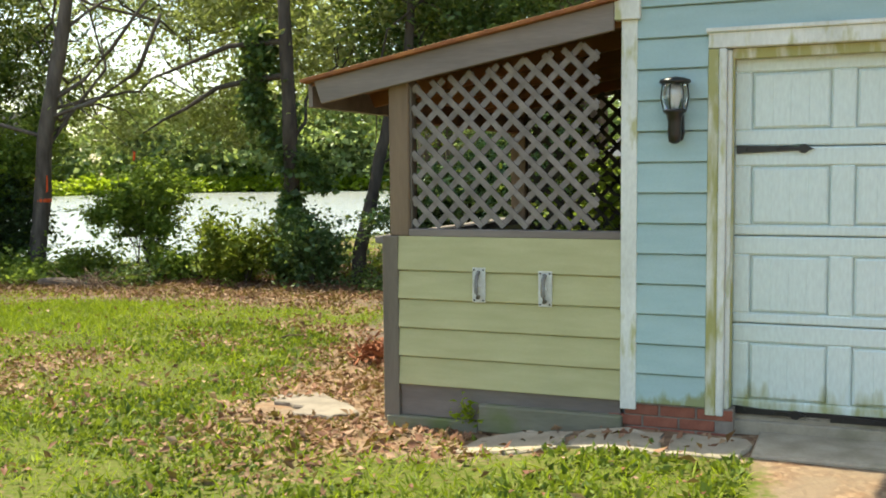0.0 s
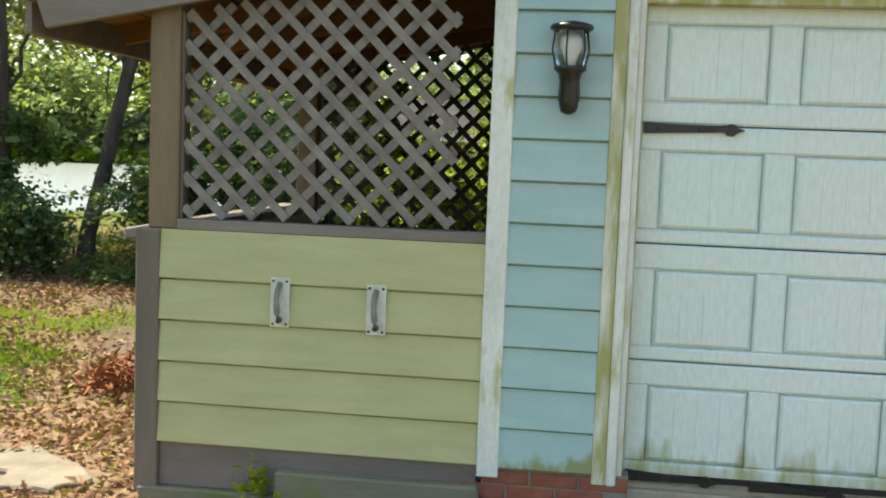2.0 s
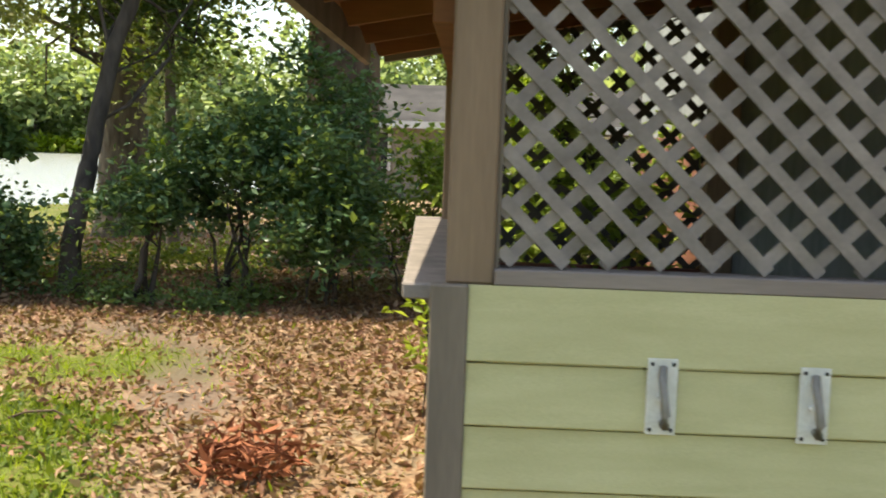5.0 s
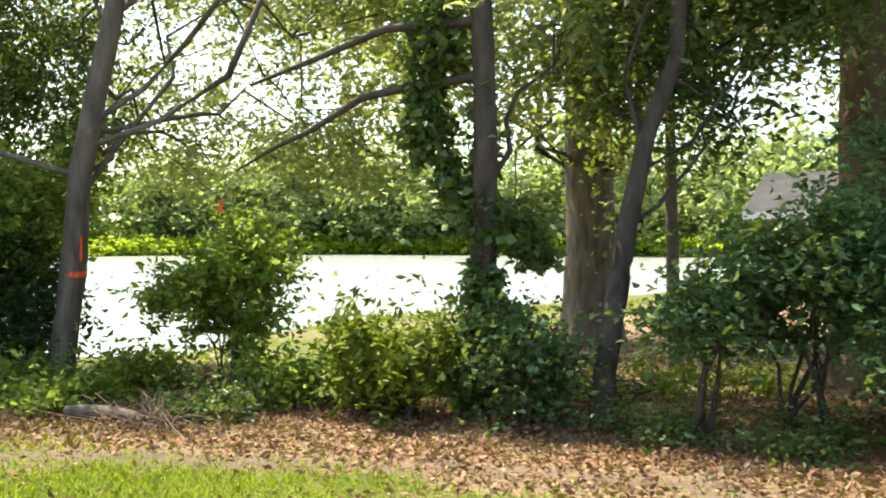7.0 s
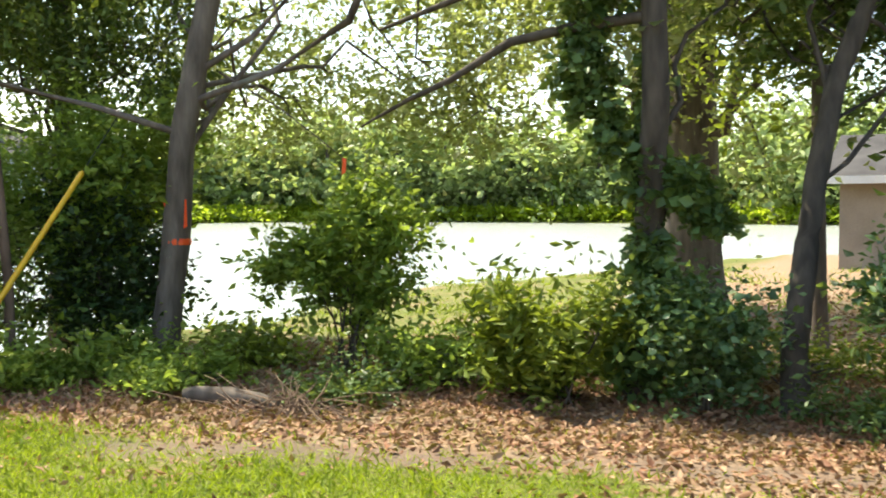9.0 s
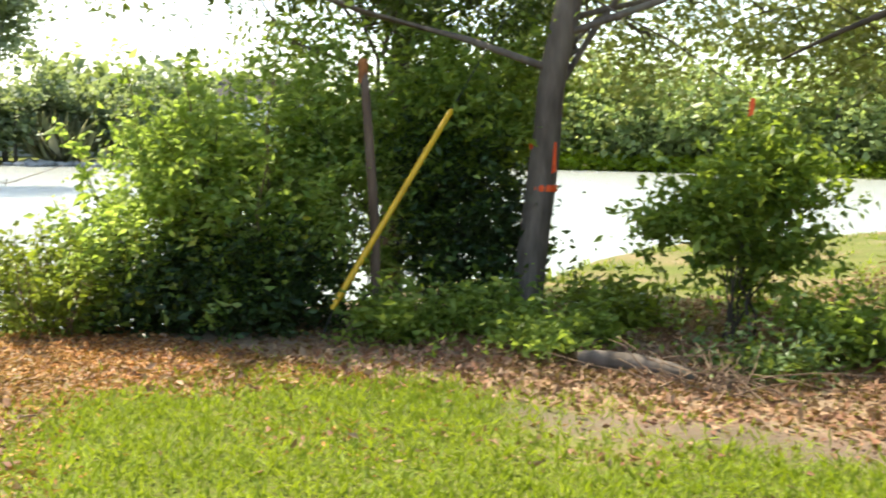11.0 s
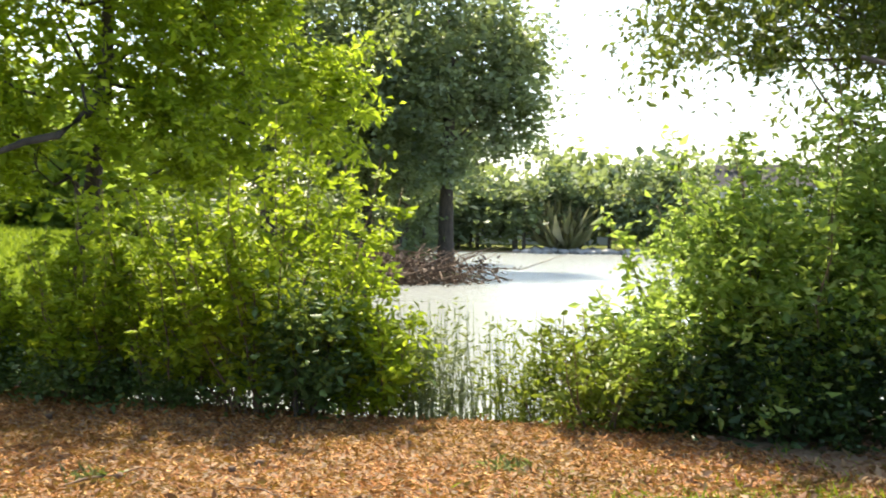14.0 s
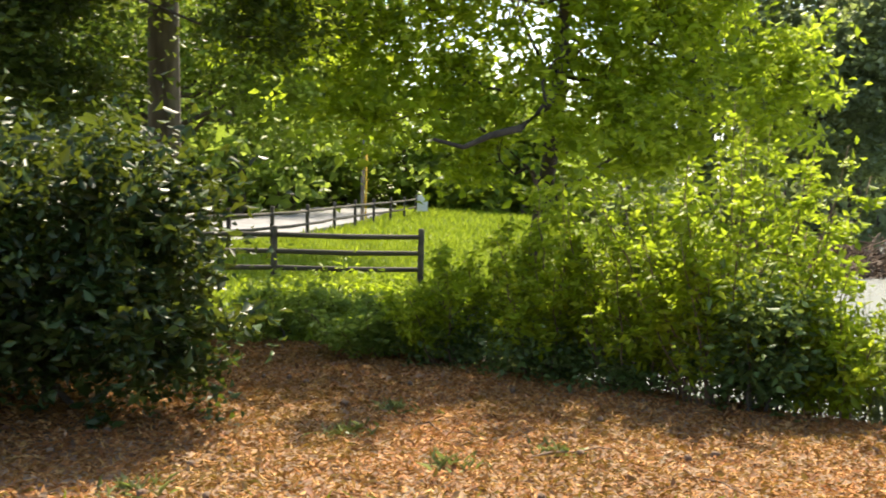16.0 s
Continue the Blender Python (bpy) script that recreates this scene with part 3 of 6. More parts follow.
def bevelled(x0, x1, z0, z1, front, back, edge):
    """A board with its four front edges chamfered."""
    bm = bmesh.new()
    f = [bm.verts.new((x, front, z)) for x, z in ((x0 + edge, z0 + edge), (x1 - edge, z0 + edge), (x1 - edge, z1 - edge), (x0 + edge, z1 - edge))]
    g = [bm.verts.new((x, front + edge, z)) for x, z in ((x0, z0), (x1, z0), (x1, z1), (x0, z1))]
    h = [bm.verts.new((x, back, z)) for x, z in ((x0, z0), (x1, z0), (x1, z1), (x0, z1))]
    bm.faces.new(f)
    bm.faces.new(h[::-1])
    for i in range(4):
        j = (i + 1) % 4
        bm.faces.new((f[i], g[i], g[j], f[j]))
        bm.faces.new((g[i], h[i], h[j], g[j]))
    bmesh.ops.recalc_face_normals(bm, faces=bm.faces)
    return bm


def door_section(z0, z1, mat, lift=0.0):
    """Stiles and rails round five grooved fields, each field of four narrow boards."""
    sec = part("door_section", box(0.015, 2.79, 0.026, 0.045, z0 + 0.003, z1 - 0.004, 0), mat, door)
    pz0, pz1 = z0 + 0.06 + lift, z1 - 0.11 + lift * 0.7
    part("rail", bevelled(0.015, 2.79, z0 + 0.003, pz0, 0.0, 0.027, 0.009), mat, sec)
    part("rail", bevelled(0.015, 2.79, pz1, z1 - 0.004, 0.0, 0.027, 0.009), mat, sec)
    x = 0.015
    for c in range(6):
        x1 = 0.108 + c * 0.5535 if c < 5 else 2.79
        part("stile", bevelled(x, x1, pz0, pz1, 0.0, 0.027, 0.009), mat, sec)
        x = x1 + 0.428
        if c < 5:
            part("field", bevelled(x1 + 0.009, x1 + 0.419, pz0 + 0.009, pz1 - 0.009, 0.003, 0.027, 0.010), mat, sec)
            for k in range(4):
                xa = x1 + 0.0205 + k * 0.0968
                part("field_board", bevelled(xa, xa + 0.0966, pz0 + 0.0205, pz1 - 0.0205, 0.0005, 0.004, 0.0016), mat, sec)


for k in range(4):
    door_section(0.008 + k * 0.5075, 0.008 + (k + 1) * 0.5075, M_DOOR if k else M_DOOR_LOW, 0.035 if k == 3 else 0.0)


def strap(z, length, tilt=0.0, x=0.03):
    pts = [(0.0, -0.024), (length - 0.085, -0.010), (length - 0.075, -0.022), (length - 0.05, -0.026), (length - 0.03, -0.011), (length, 0.0), (length - 0.03, 0.011), (length - 0.05, 0.026), (length - 0.075, 0.022), (length - 0.085, 0.010), (0.0, 0.024)]
    ob = part("strap_hinge", prism([(u, v) for u, v in pts], "y", -0.016, -0.004), M_BLACK, door, "black iron strap hinge with an arrow tip")
    ob.location = (x, 0.0, z)
    ob.rotation_euler = (0, tilt, 0)
    for bx in (0.06, length * 0.55):
        part("bolt", lathe([(0.008, -0.003), (0.008, 0.004), (0.004, 0.007)], 8), M_BLACK, ob).matrix_local = pose(bx, -0.016, 0, 90)


strap(1.515, 0.42)
strap(0.008, 0.40, 0.03)
strap(-0.004, 0.40, 0.03, 0.56)
# Black strip added for the dark gap below the door.
part("gap_strip", box(0.0, 2.78, 0.0, 0.05, -0.035, 0.018, 0.004), M_BLACK, door, "black strip standing for the dark gap under the door")

# brick course under the wall
plinth = thing("brick_plinth", "red brick footing course under the blue wall", "brick footing", kind="structure")
part("mortar", box(1.56, 2.19, -0.012, 0.1, 0.02, 0.277, 0), M_MORTAR, plinth)
brick_me = bpy.data.meshes.new("brick")
bm = box(0, 0.2, -0.008, 0.07, 0, 0.06, 0.004)
bm.to_mesh(brick_me)
bm.free()
brick_me.materials.append(M_BRICK)
for row in range(3):
    for c in range(3):
        b = part("brick", brick_me, None, plinth)
        b.location = (1.563 + c * 0.212 - (0.1 if row % 2 else 0), -0.012, 0.07 + row * 0.068)

# ---- lean-to ----
shed = thing("lean_to_shed", "open lean-to with olive yellow siding, lattice and sloping wooden roof", "shed", 0, 0, 0)
for k in range(5):
    z = 0.283 + k * 0.186
    # Boards stop short here too, leaving a slot for the shadow line.
    top = z + 0.177 if k < 4 else 1.243
    part("plank", prism([(-0.028, z), (-0.030, z + 0.004), (-0.013, top), (0.0, top), (0.0, z)], "x", 0.088, 1.537), M_YELLOW, shed)
part("wall_core", box(0.09, 1.537, 0.0, 0.06, 0.1, 1.24, 0), M_YELLOW, shed)
part("corner_trim", box(-0.022, 0.087, -0.032, 0.03, 0.05, 1.243, 0.005), M_GREYWOOD, shed, "grey weathered corner board")
part("post", box(0.02, 0.158, 0.0, 0.14, 1.243, 2.26, 0.008), M_POST, shed, "brown weathered timber post")
part("post", box(0.02, 0.158, 0.0, 0.14, 0.0, 1.243, 0.008), M_POST, shed)
part("post", box(-0.065, 0.075, 2.72, 2.86, 0.0, 2.2, 0.008), M_POST, shed, "brown weathered timber post")
part("post", box(1.38, 1.54, 2.72, 2.86, 0.0, 2.56, 0.008), M_POST, shed)
part("rail", box(0.158, 1.537, -0.012, 0.10, 1.2435, 1.29, 0.004), M_GREYWOOD_X, shed, "grey top rail under the lattice")
part("skirt_board", box(0.087, 1.537, -0.004, 0.06, 0.075, 0.280, 0.004), M_GREYWOOD_X, shed)
part("sole_timber", box(0.0, 0.64, -0.045, 0.06, -0.03, 0.074, 0.008), M_MOSSWOOD, shed)
part("sole_timber", box(0.645, 1.552, -0.075, 0.0, 0.02, 0.195, 0.010), M_MOSSWOOD, shed, "mossy ground timber")
# Side panel has a paler tone than the front boards.
side = part("side_wall", box(0.0, 0.06, 0.14, 2.72, 0.05, 1.185, 0.004), M_CREAM, shed, "cream side panel, paler than the yellow front")
part("side_batten", box(-0.018, 0.0, 2.62, 2.72, 0.05, 1.185, 0.004), M_GREYWOOD, side)
part("side_skirt", box(-0.012, 0.03, 0.14, 2.72, -0.03, 0.10, 0.004), M_MOSSWOOD, side)
part("ledge", prism([(-0.105, 0.03), (0.04, 0.03), (0.04, 1.45), (-0.158, 1.45)], "z", 1.19, 1.236, 0.005), M_LATTICE, shed, "grey plank ledge along the side")
part("ledge", prism([(-0.158, 1.454), (0.04, 1.454), (0.04, 2.88), (-0.215, 2.88)], "z", 1.188, 1.234, 0.005), M_LATTICE, shed)
for y in (0.5, 1.3, 2.2):
    part("ledge_bracket", prism([(0.0, 1.02), (0.0, 1.187), (-0.10, 1.187)], "y", y, y + 0.035), M_GREYWOOD, shed)


def roof_z(x):
    return 2.275 + (x + 0.43) * 0.188


part("fascia", prism([(-0.43, roof_z(-0.43) - 0.17), (-0.48, roof_z(-0.48) - 0.015), (1.50, roof_z(1.5) - 0.015), (1.50, roof_z(1.5) - 0.175)], "y", -0.075, -0.035, 0.003), M_GREYWOOD_X, shed, "grey weathered sloping fascia board")
part("fascia", prism([(-0.43, roof_z(-0.43) - 0.17), (-0.48, roof_z(-0.48) - 0.015), (1.50, roof_z(1.5) - 0.015), (1.50, roof_z(1.5) - 0.175)], "y", 3.08, 3.12, 0.003), M_GREYWOOD_X, shed)
part("roof_sheet", prism([(-0.56, roof_z(-0.56) - 0.012), (-0.56, roof_z(-0.56) + 0.012), (1.535, roof_z(1.535) + 0.012), (1.535, roof_z(1.535) - 0.012)], "y", -0.12, 3.16, 0.002), M_RUST, shed, "rusty metal roof sheet")
for k in range(9):
    x = -0.53 + k * 0.228
    part("roof_board", prism([(x, roof_z(x) - 0.035), (x, roof_z(x) - 0.014), (x + 0.215, roof_z(x + 0.215) - 0.014), (x + 0.215, roof_z(x + 0.215) - 0.035)], "y", -0.034, 3.07), M_ROOFWOOD, shed)
for y in (0.03, 0.78, 1.52, 2.26, 2.98):
    part("rafter", prism([(-0.46, roof_z(-0.46) - 0.14), (-0.5, roof_z(-0.5) - 0.037), (1.53, roof_z(1.53) - 0.037), (1.53, roof_z(1.53) - 0.15)], "y", y, y + 0.04), M_ROOFWOOD, shed, "orange brown rafter")
part("eave_board", prism([(-0.545, roof_z(-0.545) - 0.17), (-0.545, roof_z(-0.545) - 0.014), (-0.515, roof_z(-0.515) - 0.014), (-0.515, roof_z(-0.515) - 0.17)], "y", -0.034, 3.07), M_GREYWOOD_X, shed, "pale weathered eave board")
part("side_beam", box(-0.045, 0.045, 0.145, 2.98, 1.99, 2.13, 0.004), M_ROOFWOOD, shed)
part("back_half_wall", box(0.075, 1.38, 2.76, 2.82, 0.0, 1.0, 0.004), M_INSIDE, shed, "red brown boards at the back")
part("inner_board", box(1.475, 1.53, 3.2, 5.7, 0.02, 1.75, 0.004), M_INSIDE, shed, "red brown boards along the wall behind")
tagged(part("floor", box(0.06, 1.55, 0.06, 2.76, -0.02, 0.06, 0), M_MOSSWOOD), "old board floor inside the lean-to", "floor", kind="structure")


def lattice(parent, x0, x1, z0, top, y, pitch=0.145, wide=0.037, mat=M_LATTICE):
    """Two layers of diagonal strips clipped to a region under a sloping top."""
    for layer, sgn in ((0, -1), (1, 1)):
        yy = y + layer * 0.011
        c = (x0 + z0) - 3.0 if sgn < 0 else (z0 - x1) - 3.0
        end = c + 9.0
        while c < end:
            # strip's middle line: z = c - x (down to the right) or z = c + x
            steps = 90
            xs = [x0 + (x1 - x0) * i / steps for i in range(steps + 1)]
            good = [x for x in xs if z0 <= (c + sgn * x) <= top(x)]
            if good and good[-1] - good[0] > 0.03:
                lo, hi = good[0], good[-1]
                za, zb = c + sgn * lo, c + sgn * hi
                q = wide * 0.3536
                n = (-sgn * q, q)
                prof = [(lo + n[0], za + n[1]), (hi + n[0], zb + n[1]), (hi - n[0], zb - n[1]), (lo - n[0], za - n[1])]
                part("lattice_strip", prism(prof, "y", yy, yy + 0.0105), mat, parent)
            c += pitch
    return parent


panel = part("lattice_frame", box(0.159, 0.172, 0.02, 0.06, 1.29, 2.2, 0.002), M_GREYWOOD, shed)
lattice(panel, 0.175, 1.385, 1.30, lambda x: roof_z(x) - 0.185, 0.024)
# Back lattice takes the dark fence wood to hold its silhouette's shade.
panel2 = part("lattice_frame", box(0.078, 0.098, 2.77, 2.81, 1.0, 2.15, 0.002), M_GREYWOOD, shed, "back lattice darkened for its silhouette")
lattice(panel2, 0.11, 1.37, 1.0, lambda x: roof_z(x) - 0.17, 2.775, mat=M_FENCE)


def bracket(x, z):
    t = thing("hook_bracket", "chipped white metal hook plate screwed to yellow siding", "wall hook", x, -0.026, z, "hooks on the siding")
    part("plate", prism([(-0.043, -0.11), (0.043, -0.11), (0.043, 0.11), (-0.043, 0.11)], "y", -0.008, 0.002, 0.002), M_WHITE_METAL, t)
    part("hook", tubes([[(0.0, -0.008, 0.085, 0.013), (-0.004, -0.03, 0.06, 0.013), (-0.002, -0.055, 0.01, 0.012), (0.004, -0.06, -0.04, 0.014), (0.006, -0.04, -0.075, 0.015), (0.004, -0.02, -0.07, 0.012)]], 8), M_HOOK, t, "curved grey hook")
    part("tongue", box(-0.016, 0.016, -0.03, -0.006, -0.012, 0.002, 0.003), M_WHITE_METAL, t)
    for sx in (-0.03, 0.03):
        for sz in (-0.095, 0.095):
            part("screw", lathe([(0.006, 0.0), (0.006, 0.003), (0.003, 0.005)], 8), M_BLACK, t).matrix_local = pose(sx, -0.008, sz, 90)
    return t


bracket(0.645, 0.945)
bracket(1.075, 0.935)

# wall lantern
lamp = thing("wall_lamp", "black wall lantern with clear ribbed glass on blue siding", "wall lamp", 1.86, -0.02, 1.8)
part("back_plate", prism([(-0.035, 0.02), (0.035, 0.02), (0.045, 0.07), (0.04, 0.17), (-0.04, 0.17), (-0.045, 0.07)], "y", -0.025, 0.004, 0.006), M_BLACK, lamp)
part("body", lathe([(0.012, 0.0), (0.032, 0.012), (0.040, 0.05), (0.038, 0.12), (0.048, 0.165), (0.066, 0.18), (0.066, 0.19), (0.05, 0.195)], 18, 0, -0.085), M_BLACK, lamp, smooth=True)
part("arm", tubes([[(0, -0.02, 0.12, 0.018), (0, -0.05, 0.13, 0.018), (0, -0.085, 0.14, 0.02)]], 8), M_BLACK, lamp)
part("glass", lathe([(0.056, 0.196), (0.066, 0.24), (0.068, 0.29), (0.06, 0.335)], 18, 0, -0.085), glass, lamp, "clear glass cylinder", smooth=True)
part("bulb", lathe([(0.012, 0.20), (0.018, 0.23), (0.032, 0.27), (0.03, 0.30), (0.012, 0.318)], 14, 0, -0.085), bulb_m, lamp, "white bulb", smooth=True)
for k in range(6):
    a = 2 * math.pi * k / 6 + 0.3
    ca, sa = math.cos(a), math.sin(a)
    part("cage_rib", tubes([[(0.062 * ca, -0.085 + 0.062 * sa, 0.19, 0.004), (0.078 * ca, -0.085 + 0.078 * sa, 0.26, 0.004), (0.068 * ca, -0.085 + 0.068 * sa, 0.34, 0.004)]], 5), M_BLACK, lamp)
part("cap", lathe([(0.075, 0.336), (0.09, 0.345), (0.085, 0.36), (0.045, 0.372), (0.012, 0.378)], 18, 0, -0.085), M_BLACK, lamp, smooth=True)


# ---- paving by the garage ----
def slab(name, label, cx, cy, outline, z0, z1, mat, seed):
    rng = np.random.default_rng(seed)
    n = len(outline)
    pts = []
    for i in range(n):
        (ax, ay), (bx, by) = outline[i], outline[(i + 1) % n]
        for k in range(4):
            t = k / 4
            j = rng.normal(size=2) * 0.014
            pts.append((ax + (bx - ax) * t + j[0], ay + (by - ay) * t + j[1]))
    bm = prism(pts, "z", z0, z1, 0.008)
    for v in bm.verts:
        v.co.z += gz(cx + v.co.x, cy + v.co.y) + (rng.normal() * 0.004 if v.co.z > 0 else 0)
    ob = part(name, bm, mat)
    ob.location = (cx, cy, 0)
    return tagged(ob, label, "paving slab", kind="")


slab("stepping_stone", "broken grey stepping stone among fallen leaves", -0.72, 0.25, [(-0.45, 0.2), (-0.1, 0.3), (0.2, 0.12), (0.42, -0.1), (0.3, -0.32), (0.02, -0.33), (-0.02, -0.12), (-0.3, 0.0)], -0.03, 0.028, M_STONE, 3)
for k, (cx, cy, out) in enumerate(((0.98, -0.32, [(-0.32, -0.2), (0.05, -0.26), (0.3, -0.16), (0.32, 0.18), (0.0, 0.22), (-0.22, 0.16)]),
                                   (1.55, -0.3, [(-0.22, -0.18), (0.1, -0.24), (0.3, -0.2), (0.28, 0.18), (-0.2, 0.19)]), (2.07, -0.3, [(-0.2, -0.2), (0.22, -0.22), (0.23, 0.2), (-0.19, 0.18)]))):
    slab("paving_slab", "cracked dusty concrete slab flush with the soil", cx, cy, out, -0.05, 0.016, M_CONCRETE, 50 + k)
tagged(part("driveway_apron", box(2.33, 5.2, -0.45, 0.1, -0.06, 0.145, 0.012), M_CONCRETE), "worn concrete driveway apron before the garage door", "driveway", kind="structure")
tagged(part("threshold", box(2.14, 5.0, 0.06, 0.2, 0.0, 0.20, 0.006), M_CONCRETE), "concrete threshold under the garage door", "threshold", kind="structure")


# ---- shrubs and trees ----
def shrub(name, label, x, y, r, h, n, size, mat, seed, z0=0.15, stems=6, stem_r=0.014, category="shrub", clusters=60, sigma=0.12, ry=None, group="", droop=0.1, bark=M_BARK_DARK, aspect=0.5, wands=0):
    """A shrub: several stems from one foot, and a crown of small leaves in uneven clusters."""
    rng = np.random.default_rng(seed)
    n, clusters = int(n * 2.0), int(clusters * 1.6)
    r = r * 0.86
    z = gz(x, y)
    t = thing(name, label, category, x, y, z, group)
    ry = ry or r
    blobs = [(0, 0, z0 + (h - z0) * 0.45, r * 0.6, ry * 0.6, (h - z0) * 0.4)]
    for k in range(10):
        a, q = rng.random() * 6.28, 0.4 + 0.55 * rng.random()
        zz = z0 + (h - z0) * (0.2 + 0.62 * rng.random())
        s = 0.2 + 0.24 * rng.random()
        blobs.append((r * q * math.cos(a), ry * q * math.sin(a), zz, r * s, ry * s, (h - z0) * s * 0.6))
    pts, mids = cluster_points(rng, blobs, clusters, n / clusters, sigma, 0.55)
    pts[:, 2] = pts[:, 2].clip(0.02, None)
    paths = []
    for k in range(stems):
        m = mids[rng.integers(len(mids))]
        foot = (rng.normal() * r * 0.16, rng.normal() * ry * 0.16, -0.05)
        paths.append(bent(foot, (m[0] * 0.8, m[1] * 0.8, m[2]), stem_r * (0.7 + 0.6 * rng.random()), 0.004, rng, 5, 0.05, 0.05))
    for k in range(min(len(mids), stems * 3)):
        m = mids[k]
        p = paths[k % stems][3]
        paths.append(bent(p[:3], m, 0.006, 0.002, rng, 3, 0.03, 0.05))
    for k in range(wands):
        a, q = rng.random() * 6.28, 0.75 * math.sqrt(rng.random())
        wx, wy, wh = r * q * math.cos(a), ry * q * math.sin(a), h * (0.85 + 0.35 * rng.random())
        paths.append([(wx * 0.8, wy * 0.8, h * 0.45, 0.006), (wx, wy, h * 0.75, 0.005), (wx + rng.normal() * 0.08, wy + rng.normal() * 0.08, wh, 0.002)])
        f = rng.random(34)[:, None]
        pts = np.concatenate([pts, np.array([[wx, wy, h * 0.6]]) + f * np.array([[0, 0, wh - h * 0.6]]) + rng.normal(size=(34, 3)) * 0.045])
    for p in paths[:stems]:
        part("stem", tubes([p], 6), bark, t)
    part("twig_growth", tubes(paths[stems:], 4), bark, t)["kind"] = "stuff"
    part("foliage", leaves(pts, size, rng, aspect, droop=droop), mat, t)
    return t


def tree(name, label, trunk, blobs, n, size, mat, bark, seed, clusters=120, sigma=0.35, limbs=(), twigs=40, droop=0.2, sides=12, aspect=0.5, category="tree", shell=0.45):
    """A tree: a tapered trunk along given points, limbs into the crown, and leaves in uneven clusters."""
    rng = np.random.default_rng(seed)
    n, clusters = int(n * 1.5), int(clusters * 1.6)
    bx, by = trunk[0][0], trunk[0][1]
    z = gz(bx, by)
    t = thing(name, label, category, bx, by, z)
    def local(p):
        return (p[0] - bx, p[1] - by, p[2] - z, *p[3:])
    tr = [local(p) for p in trunk]
    fine = []
    for a, b in zip(tr, tr[1:]):
        for k in range(4):
            f = k / 4
            fine.append(tuple(a[i] + (b[i] - a[i]) * f for i in range(4)))
    fine.append(tr[-1])
    foot = fine[0]
    fine = [(foot[0], foot[1], -0.25, foot[3] * 1.35)] + [(foot[0], foot[1], 0.06, foot[3] * 1.2)] + fine[1:]
    part("trunk", tubes([fine], sides, 0.14, rng), bark, t)
    lb = [tuple(local(b[:3])) + tuple(b[3:]) for b in blobs]
    pts, mids = cluster_points(rng, lb, clusters, n / clusters, sigma, shell)
    keep = pts[:, 2] > 0.1
    paths = [[local(p) for p in l] for l in limbs]
    top = tr[-1]
    for b in lb:
        j = fine[int(len(fine) * (0.5 + 0.45 * rng.random())) - 1]
        paths.append(bent(j[:3], b[:3], min(j[3] * 0.27, 0.10), 0.010, rng, 6, 0.06, 0.10))
    main = list(paths)
    for k in range(min(twigs, len(mids))):
        m = mids[k]
        best = min((q for p in main for q in p), key=lambda q: (q[0] - m[0]) ** 2 + (q[1] - m[1]) ** 2 + (q[2] - m[2]) ** 2)
        paths.append(bent(best[:3], m, min(0.022, best[3] * 0.8), 0.004, rng, 4, 0.04, 0.12))
    for p in main:
        part("limb", tubes([p], 7, 0.1, rng), bark, t)
    part("branchwork", tubes(paths[len(main):], 5), bark, t)["kind"] = "stuff"
    part("crown", leaves(pts[keep], size, rng, aspect, droop=droop), mat, t)
    return t


def sapling(name, label, x, y, r, h, stems, per, size, mat, seed, bark=M_TWIG, group="", low=0.28):
    """A clump of upright leafy shoots, each feathered with leaves to its tip."""
    rng = np.random.default_rng(seed)
    t = thing(name, label, "sapling", x, y, gz(x, y), group)
    pts, twigs = [], []
    for k in range(stems):
        a, q = rng.random() * 6.28, math.sqrt(rng.random())
        fx, fy = r * 0.45 * q * math.cos(a), r * 0.45 * q * math.sin(a)
        tx, ty = fx + r * 0.75 * q * math.cos(a) + rng.normal() * 0.1, fy + r * 0.75 * q * math.sin(a) + rng.normal() * 0.1
        hh = h * (0.55 + 0.55 * rng.random()) * (1.08 - 0.25 * q)
        path = bent((fx, fy, -0.1), (tx, ty, hh), 0.011, 0.003, rng, 6, 0.0, 0.03)
        part("stem", tubes([path], 5), bark, t)
        for j in range(9):
            f = low + (0.97 - low) * (j + rng.random()) / 9
            i = min(int(f * 6), 5)
            u = f * 6 - i
            p = np.array(path[i][:3]) * (1 - u) + np.array(path[i + 1][:3]) * u
            ln = 0.30 * (1.2 - f) * (0.6 + 0.8 * rng.random())
            b = rng.random() * 6.28
            e = p + np.array([ln * math.cos(b), ln * math.sin(b), ln * (0.25 + 0.5 * rng.random())])
            twigs.append([(*p, 0.004), (*e, 0.0015)])
            m = max(3, int(per / 9 * (1.3 - 0.5 * f)))
            pts.append(p + (e - p) * (0.2 + 0.95 * rng.random(m))[:, None] + rng.normal(size=(m, 3)) * 0.035)
    part("twig_growth", tubes(twigs, 4), bark, t)["kind"] = "stuff"
    part("foliage", leaves(np.concatenate(pts), size, rng, 0.45, droop=0.25), mat, t)
    return t


